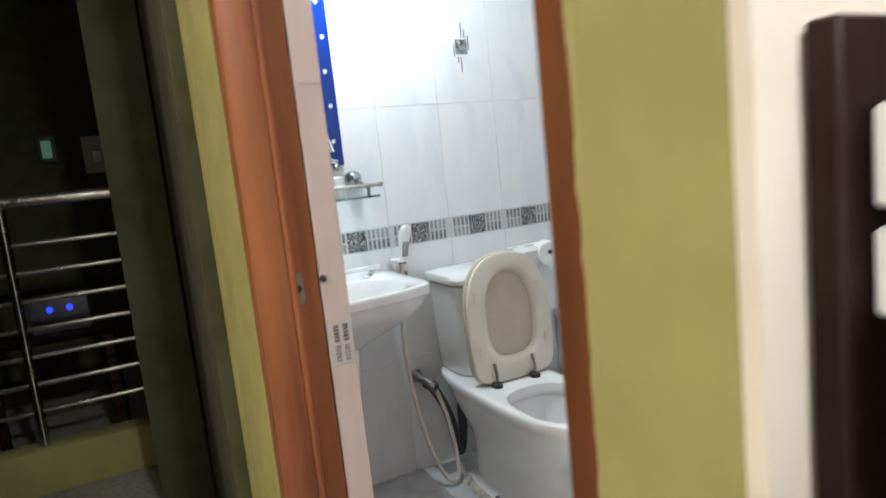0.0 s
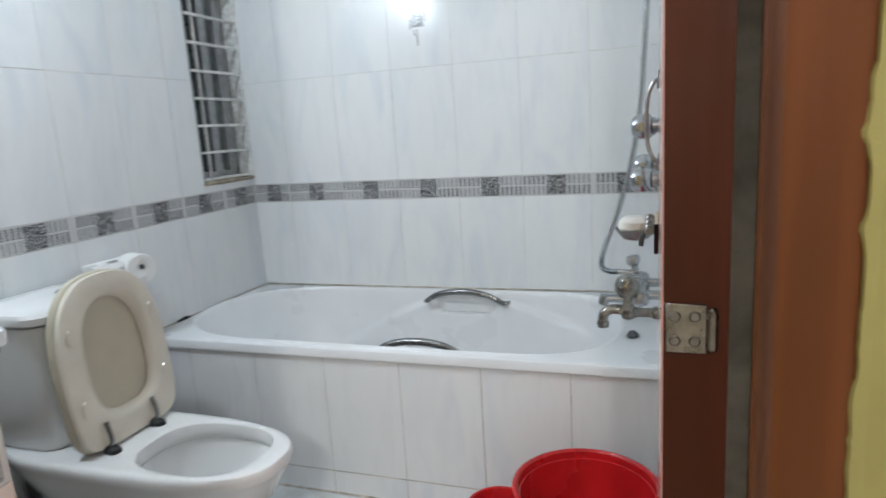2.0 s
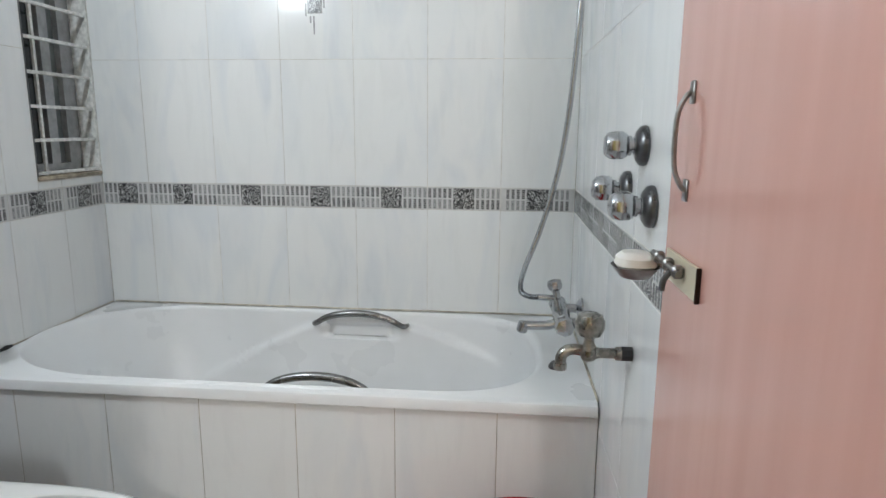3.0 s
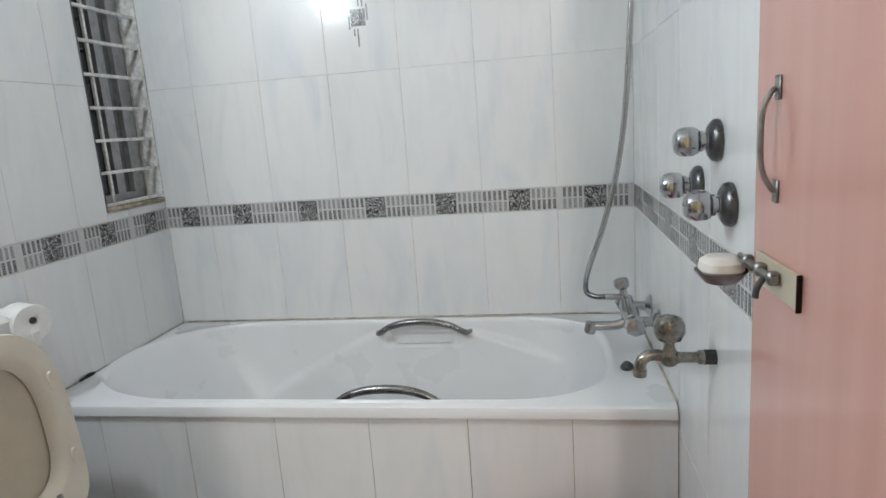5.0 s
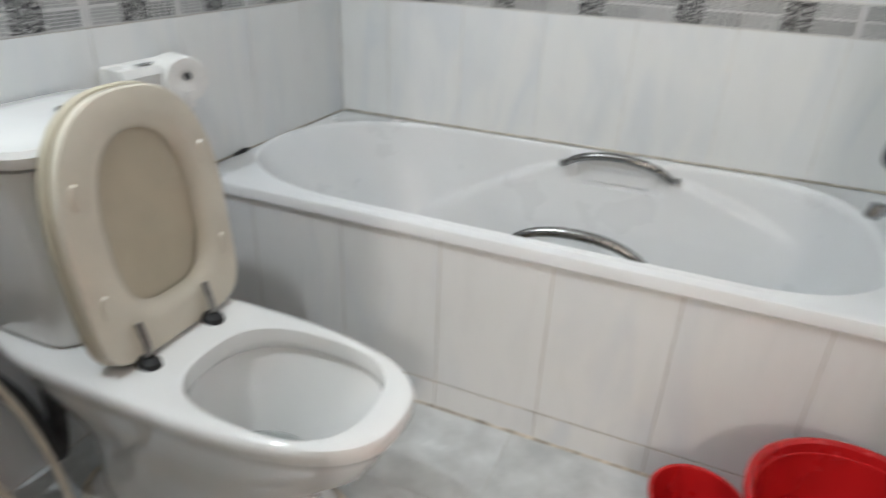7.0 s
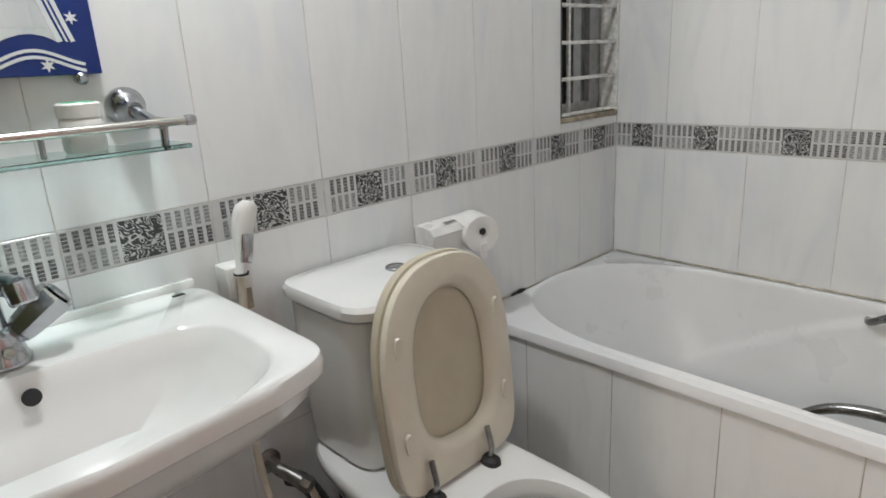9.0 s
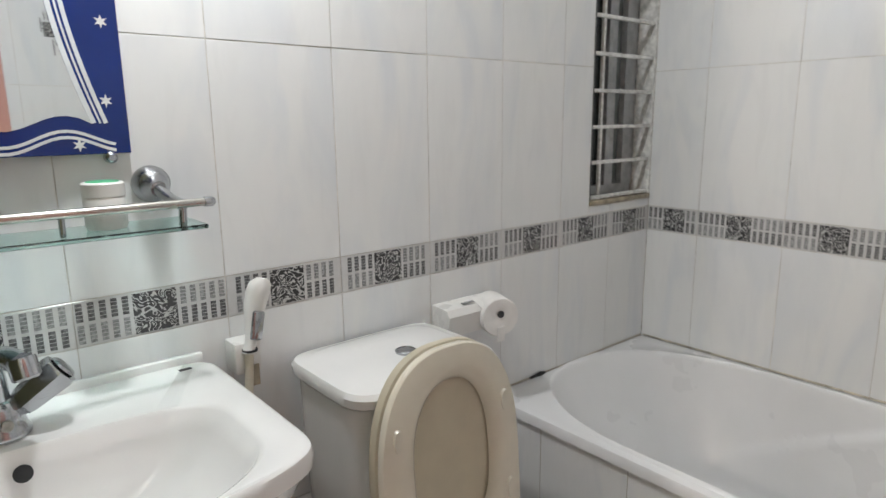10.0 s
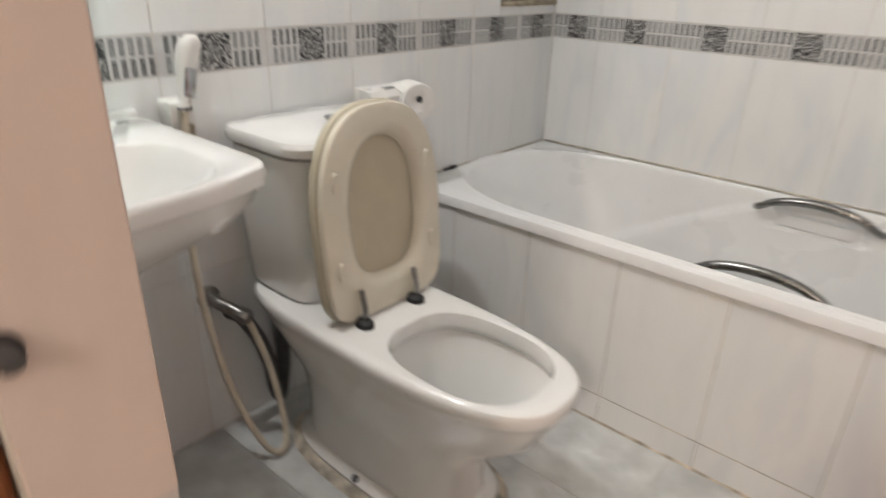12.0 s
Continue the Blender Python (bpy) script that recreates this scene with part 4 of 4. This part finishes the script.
part("spout", tube([(2.05, 0.06, 0.588), (2.05, 0.095, 0.572), (2.05, 0.13, 0.569), (2.05, 0.168, 0.569)], 0.0125, 14), CHROME, mixer)
part("nozzle", turned([(0.0145, 0), (0.0155, 0.004), (0.0155, 0.026), (0.012, 0.030)], (2.05, 0.166, 0.578), (0, 0.25, -0.97), 14), CHROME, mixer)
part("diverter", turned([(0.016, 0), (0.016, 0.035), (0.010, 0.040), (0.010, 0.062)], (2.05, 0.072, 0.612), (0, 0.2, 0.98), 14), CHROME, mixer)
part("diverter_knob", turned([(0.011, 0), (0.019, 0.006), (0.021, 0.016), (0.018, 0.027), (0.008, 0.030)], (2.05, 0.084, 0.670), (0, 0.2, 0.98), 9), CHROME, mixer, "faceted diverter knob")
part("outlet", tube([(2.05, 0.083, 0.648), (2.05, 0.13, 0.650)], 0.0085, 10, 1), CHROME, mixer)
settle(mixer)
hose = thing("shower_hose", (2.05, 0.12, 0.65), "ribbed chrome shower hose rising from the mixer", "shower hose")
part("hose", tube([(2.05, 0.128, 0.650), (2.058, 0.156, 0.649), (2.072, 0.178, 0.664), (2.084, 0.168, 0.72), (2.09, 0.125, 0.84), (2.09, 0.085, 1.0), (2.085, 0.062, 1.18), (2.07, 0.048, 1.45), (2.06, 0.040, 1.75), (2.06, 0.045, 1.93)], 0.0068, 10, 34, ribs=0.2), CHROME, hose)
part("wall_hook", turned([(0.022, 0), (0.022, 0.006), (0.010, 0.012), (0.010, 0.05)], (2.06, 0.0005, 1.94), (0, 1, 0), 16), CHROME, hose)
part("hand_shower", tube([(2.06, 0.045, 1.92), (2.06, 0.055, 1.99), (2.06, 0.085, 2.06)], 0.013, 12), CHROME, hose)
settle(hose)

dish = thing("soap_dish", (1.226, 0, 0.92), "chrome wall soap dish with white soap bar", "soap dish")
part("wall_plate", turned([(0.024, 0), (0.024, 0.005), (0.010, 0.010), (0.009, 0.03)], (1.226, 0.0005, 0.925), (0, 1, 0), 18), CHROME, dish)
part("tray", loft([oval(1.226, 0.054, 0.903, 0.016, 0.016, 2.2, 36), oval(1.226, 0.054, 0.905, 0.021, 0.020, 2.3, 36), oval(1.226, 0.054, 0.916, 0.030, 0.029, 2.3, 36), oval(1.226, 0.054, 0.920, 0.033, 0.032, 2.3, 36), oval(1.226, 0.054, 0.918, 0.0295, 0.0285, 2.3, 36), oval(1.226, 0.054, 0.908, 0.019, 0.018, 2.3, 36)]), DULL_METAL, dish)
settle(dish)
bar = thing("soap_bar", (1.226, 0.054, 0.908), "white oval bar of soap", "soap")
part("soap", loft([oval(1.226, 0.054, 0.9085, 0.016, 0.014, 2.6, 36), oval(1.226, 0.054, 0.914, 0.024, 0.021, 2.6, 36), oval(1.226, 0.054, 0.922, 0.0305, 0.027, 2.6, 36), oval(1.226, 0.054, 0.932, 0.029, 0.025, 2.6, 36), oval(1.226, 0.054, 0.938, 0.022, 0.018, 2.4, 36)]), SOAP, bar)
settle(bar)

# ---- bucket and mug ----
bucket = thing("bucket", (1.51, 0.172, 0), "round red plastic bucket half full of water", "bucket")
prof = [(0.112, 0.001), (0.118, 0.004), (0.150, 0.262), (0.166, 0.268), (0.167, 0.282), (0.160, 0.285), (0.154, 0.280), (0.152, 0.262), (0.116, 0.012), (0.002, 0.010)]
part("pail", turned(prof, (1.51, 0.172, 0), (0, 0, 1), 48), RED, bucket)
part("water", turned([(0.1335, 0.150), (0.1335, 0.152)], (1.51, 0.172, 0), (0, 0, 1), 40), material("shallow_water", (0.35, 0.012, 0.014), 0.03), bucket, "still water")
settle(bucket)
mug = thing("mug", (1.572, 0.424, 0), "red plastic bath mug beside the bucket", "mug")
part("cup", turned([(0.058, 0.001), (0.062, 0.004), (0.076, 0.166), (0.081, 0.168), (0.081, 0.175), (0.075, 0.175), (0.072, 0.166), (0.058, 0.010), (0.002, 0.009)], (1.572, 0.424, 0), (0, 0, 1), 36), RED, mug)
part("handle", tube([(1.530, 0.362, 0.160), (1.508, 0.345, 0.165), (1.492, 0.338, 0.13), (1.502, 0.348, 0.07), (1.530, 0.372, 0.045)], 0.009, 10), RED, mug)
settle(mug)
mug.location = (1.552, 0.388, 0)

# ---- passage and dark room ----
railing = thing("steel_railing", (-0.4, 2.4, 0), "stainless steel railing in the unlit room", "railing")
part("plinth", block(-1.5, 0.23, 2.35, 2.47, 0, 0.18, 0.006), YELLOW, railing, "yellow plastered plinth")
part("top_rail", tube([(-1.5, 2.40, 1.13), (0.2345, 2.40, 1.13)], 0.024, 14, 1), STEEL, railing)
for i in range(7):
    part("rail", tube([(-1.5, 2.40, 0.32 + 0.108 * i), (0.2345, 2.40, 0.32 + 0.108 * i)], 0.010, 10, 1), STEEL, railing)
for x in (-1.3, -0.72, -0.145):
    part("post", tube([(x, 2.40, 0.18), (x, 2.40, 1.12)], 0.018, 12, 1), STEEL, railing)
settle(railing)
router = thing("router", (-0.05, 2.75, 0.62), "small black device with two blue lights", "router")
part("box", block(-0.16, 0.06, 2.72, 2.80, 0.56, 0.72, 0.006), DARK_PLASTIC, router)
for x in (-0.085, -0.01):
    part("light", turned([(0.013, 0), (0.010, 0.004)], (x, 2.719, 0.66), (0, -1, 0), 12), LED, router, "blue glowing light")
settle(router)
stand = thing("stand", (-0.05, 2.8, 0), "dark wooden stand in the unlit room", "stand")
part("top", block(-0.4, 0.15, 2.60, 2.95, 0.535, 0.559, 0.004), BROWN, stand)
for x in (-0.37, 0.12):
    for y in (2.63, 2.92):
        part("leg", block(x - 0.02, x + 0.02, y - 0.02, y + 0.02, 0, 0.535, 0.003), BROWN, stand)
settle(stand)
meter = thing("switch_box", (0.17, 4.1, 1.4), "pale electrical box on the dark wall", "switch box")
part("case", block(0.085, 0.228, 4.06, 4.099, 1.275, 1.50, 0.006), CREAM, meter)
part("window", block(0.135, 0.185, 4.055, 4.0598, 1.335, 1.405, 0.002), DARK_GLASS, meter)
settle(meter)
GLOW = material("green_indicator", (0.05, 0.12, 0.06), 0.4)
shader(GLOW).inputs["Emission Color"].default_value = (0.35, 0.75, 0.42, 1)
shader(GLOW).inputs["Emission Strength"].default_value = 0.10
device = thing("wall_device", (-0.10, 4.1, 1.44), "small dark wall device with a dim green display", "wall device")
part("case", block(-0.15, -0.05, 4.07, 4.099, 1.36, 1.52, 0.006), DARK_PLASTIC, device)
part("display", block(-0.128, -0.075, 4.066, 4.0698, 1.385, 1.49, 0.001), GLOW, device, "dim green display")
settle(device)

cab = thing("bookcase", (0.9, -0.4, 0), "dark stained wooden bookcase with stacked white papers", "bookcase")
CX0, CX1, CY0, CY1, CT = 0.590, 1.02, -1.10, -0.212, 1.157
part("side_panel", block(CX0, CX1, CY1 - 0.018, CY1, 0, CT, 0.002), BROWN, cab)
part("side_panel", block(CX0, CX1, CY0, CY0 + 0.042, 0, CT, 0.006), BROWN, cab)
part("back_panel", block(CX1 - 0.015, CX1, CY0 + 0.043, CY1 - 0.043, 0, CT, 0.002), BROWN, cab)
for z in (0.05, 0.47, 0.75, 1.0015, 1.0573, CT - 0.006):
    part("shelf_board", block(CX0 + 0.008, CX1 - 0.016, CY0 + 0.043, CY1 - 0.043, z - 0.004, z + 0.004, 0.001), BROWN, cab)
settle(cab)
for z, h in ((1.0058, 0.0465), (0.4745, 0.25), (1.0616, 0.052)):
    st = thing("paper_stack", (0.78, -0.42, z), "stack of white papers on the bookcase shelf", "papers", "paper stacks")
    part("paper_ream", block(CX0 + 0.02, CX0 + 0.25, -0.62, CY1 - 0.020, z, z + h, 0.003), PAPER, st)
    settle(st)

# ---- tiles, last ----
cells = {}


def tile_mesh(w, h, mat, kind):
    key = (round(w, 3), round(h, 3), kind)
    if key not in cells:
        cells[key] = mesh_of(kind, block(-w / 2, w / 2, -SKIN, 0, -h / 2, h / 2, 0.0008), mat, False)
    return cells[key]


ROWS_Z = (0.001, 0.420, 0.834, 0.910, 1.318, 1.728, 2.138, CEIL - 0.001)
GAP = 0.0014


def border_tile(w, left, right):
    """A strip of border: white glaze, a floral square, and two rows of small bars; left and right are its ends from the square's middle."""
    key = (round(left, 3), round(right, 3), "border")
    if key in cells:
        return cells[key]
    h = ROWS_Z[3] - ROWS_Z[2] - GAP
    bm = block(-left, right, -SKIN, 0, -h / 2, h / 2, 0.0008)
    e = 0.0006
    a, b = max(-left, -0.035), min(right, 0.035)
    if b > a + 0.01:
        slab(bm, a, b, -0.001, e, -0.0345, 0.0345, 0, 1)
    for side in (-1, 1):
        for row in (-1, 1):
            for i in range(5):
                x = side * (0.046 + i * 0.0168)
                if -left + 0.006 < x < right - 0.006:
                    dark = (side < 0) == (row < 0)
                    for q in range(5):
                        z = row * 0.018 + (q - 2) * 0.0063
                        slab(bm, x - 0.0048, x + 0.0048, -0.001, e, z - 0.0026, z + 0.0026, 0, 2 if dark else 3)
    cells[key] = mesh_of("border_tile", bm, [BORDER_BASE, FLORAL, INK, INK_LIGHT], False)
    return cells[key]


def tiled(wall, to_world, u0, u1, joints, holes=(), flip=False):
    """Tiles over a wall face: joints are places of the upright joints; holes are rectangles to leave free. to_world maps (u, z) to a pose."""
    cuts = sorted({u0, u1, *(j for j in joints if u0 + 0.01 < j < u1 - 0.01)})
    for z0, z1 in zip(ROWS_Z, ROWS_Z[1:]):
        for a, b in zip(cuts, cuts[1:]):
            pieces = [(a, b, z0, z1)]
            for hu0, hu1, hz0, hz1 in holes:
                left = []
                for p0, p1, q0, q1 in pieces:
                    if p1 <= hu0 or p0 >= hu1 or q1 <= hz0 or q0 >= hz1:
                        left.append((p0, p1, q0, q1))
                        continue
                    left += [r for r in ((p0, hu0, q0, q1), (hu1, p1, q0, q1), (max(p0, hu0), min(p1, hu1), q0, hz0), (max(p0, hu0), min(p1, hu1), hz1, q1)) if r[1] - r[0] > 0.008 and r[3] - r[2] > 0.008]
                pieces = left
            for p0, p1, q0, q1 in pieces:
                if z0 == ROWS_Z[2] and q1 - q0 > 0.07:
                    full = (a + b) / 2
                    if b - a < 0.2:
                        full = (a + 0.035) if a == u0 else (b - 0.09 if b == u1 and b - a > 0.12 else b - 0.035)
                    ends = (full - p0 - GAP / 2, p1 - GAP / 2 - full)
                    ob = new("border_tile", border_tile(p1 - p0, *(ends[::-1] if flip else ends)))
                    ob.parent, ob.matrix_local = wall, to_world(full, (q0 + q1) / 2)
                else:
                    ob = new("wall_tile", tile_mesh(p1 - p0 - GAP, q1 - q0 - GAP, TILE, "wall_tile"))
                    ob.parent, ob.matrix_local = wall, to_world((p0 + p1) / 2, (q0 + q1) / 2) @ pose(random.uniform(-0.0002, 0.0002), random.uniform(-0.0004, 0.0), 0, random.uniform(-0.12, 0.12), 0, random.uniform(-0.12, 0.12))


# a tile's own face looks along +y
tiled(wall_north, lambda u, z: pose(u, YT, z, 0, 0, 180), XI, XF, [0.58, 0.835, 1.078, 1.317, 1.551, 1.782, 2.009, 2.235], [(WX0 - 0.001, XF + 0.1, WZ0 - 0.012, WZ1)], True)
tiled(wall_east, lambda u, z: pose(XF, u, z, 0, 0, 90), 0.0, YT, [0.240 + 0.2425 * k for k in range(6)])
tiled(wall_south, lambda u, z: pose(u, 0, z, 0, 0, 0), 0.70, XF, [0.76 + 0.2485 * k for k in range(8)])


def small_face(wall, to_world, u0, u1):
    for z0, z1 in zip(ROWS_Z, ROWS_Z[1:]):
        z0, z1 = z0 - 0.058, z1 - 0.058
        if z1 < 0.01:
            continue
        if 0.07 < z1 - z0 < 0.08:
            ob = new("border_tile", border_tile(u1 - u0, u1 - u0 - 0.130, 0.128))
            ob.parent, ob.matrix_local = wall, to_world(u0 + 0.129, (z0 + z1) / 2)
        else:
            z0, z1 = max(z0, 0.001), min(z1, CEIL)
            ob = new("wall_tile", tile_mesh(u1 - u0 - 0.001, z1 - z0 - GAP, PIER_TILE, "pier_tile"))
            ob.parent, ob.matrix_local = wall, to_world((u0 + u1) / 2, (z0 + z1) / 2)


small_face(wall_pier, lambda u, z: pose(u, 0.630, z, 0, 0, 180), 0.5535, 0.5995)
small_face(wall_pier, lambda u, z: pose(0.600, u, z, 0, 0, -90), 0.6385, 0.86)

# bath panel
cuts = [0.001, *(0.234 + 0.2435 * k for k in range(6)), YT - 0.001]
for a, b in zip(cuts, cuts[1:]):
    for z0, z1 in ((0.001, 0.077), (0.077, 0.4475)):
        ob = new("wall_tile", tile_mesh(b - a - GAP, z1 - z0 - 0.0026, TILE, "panel_tile"))
        ob.parent, ob.matrix_local = apron, pose(AX, (a + b) / 2, (z0 + z1) / 2, 0, 0, 90)

# bathroom floor
fx = [0.46, 0.70, 1.10, 1.50, AX - 0.001]
fy = [-0.003, 0.37, 0.77, 1.17, YT - 0.001]
for a, b in zip(fx, fx[1:]):
    for c, d in zip(fy, fy[1:]):
        key = (round(b - a, 3), round(d - c, 3), "floor_tile")
        if key not in cells:
            cells[key] = mesh_of("floor_tile", block(-(b - a) / 2 + 0.0009, (b - a) / 2 - 0.0009, -(d - c) / 2 + 0.0009, (d - c) / 2 - 0.0009, -SKIN, 0, 0.0006), FLOOR_TILE, False)
        ob = new("floor_tile", cells[key])
        ob.parent, ob.location = floor, ((a + b) / 2, (c + d) / 2, 0)


def motif(wall, m):
    bm = block(-0.024, 0.024, 0.0003, 0.0009, -0.026, 0.026)
    for x, z0, z1 in ((-0.016, 0.032, 0.062), (-0.004, 0.034, 0.085), (-0.030, -0.010, 0.040), (0.030, -0.034, 0.006), (0.004, -0.090, -0.034), (0.015, -0.055, -0.034)):
        slab(bm, x - 0.0025, x + 0.0025, 0.0003, 0.0009, z0, z1, 0, 1)
    ob = new("tile_motif", mesh_of("tile_motif", bm, [FLORAL, INK_LIGHT], False))
    ob.parent, ob.matrix_local = wall, m


motif(wall_north, pose(1.436, YT, 1.515, 0, 0, 180))
motif(wall_east, pose(XF, 0.846, 1.485, 0, 0, 90))
motif(wall_south, pose(1.381, 0, 1.515, 0, 0, 0))
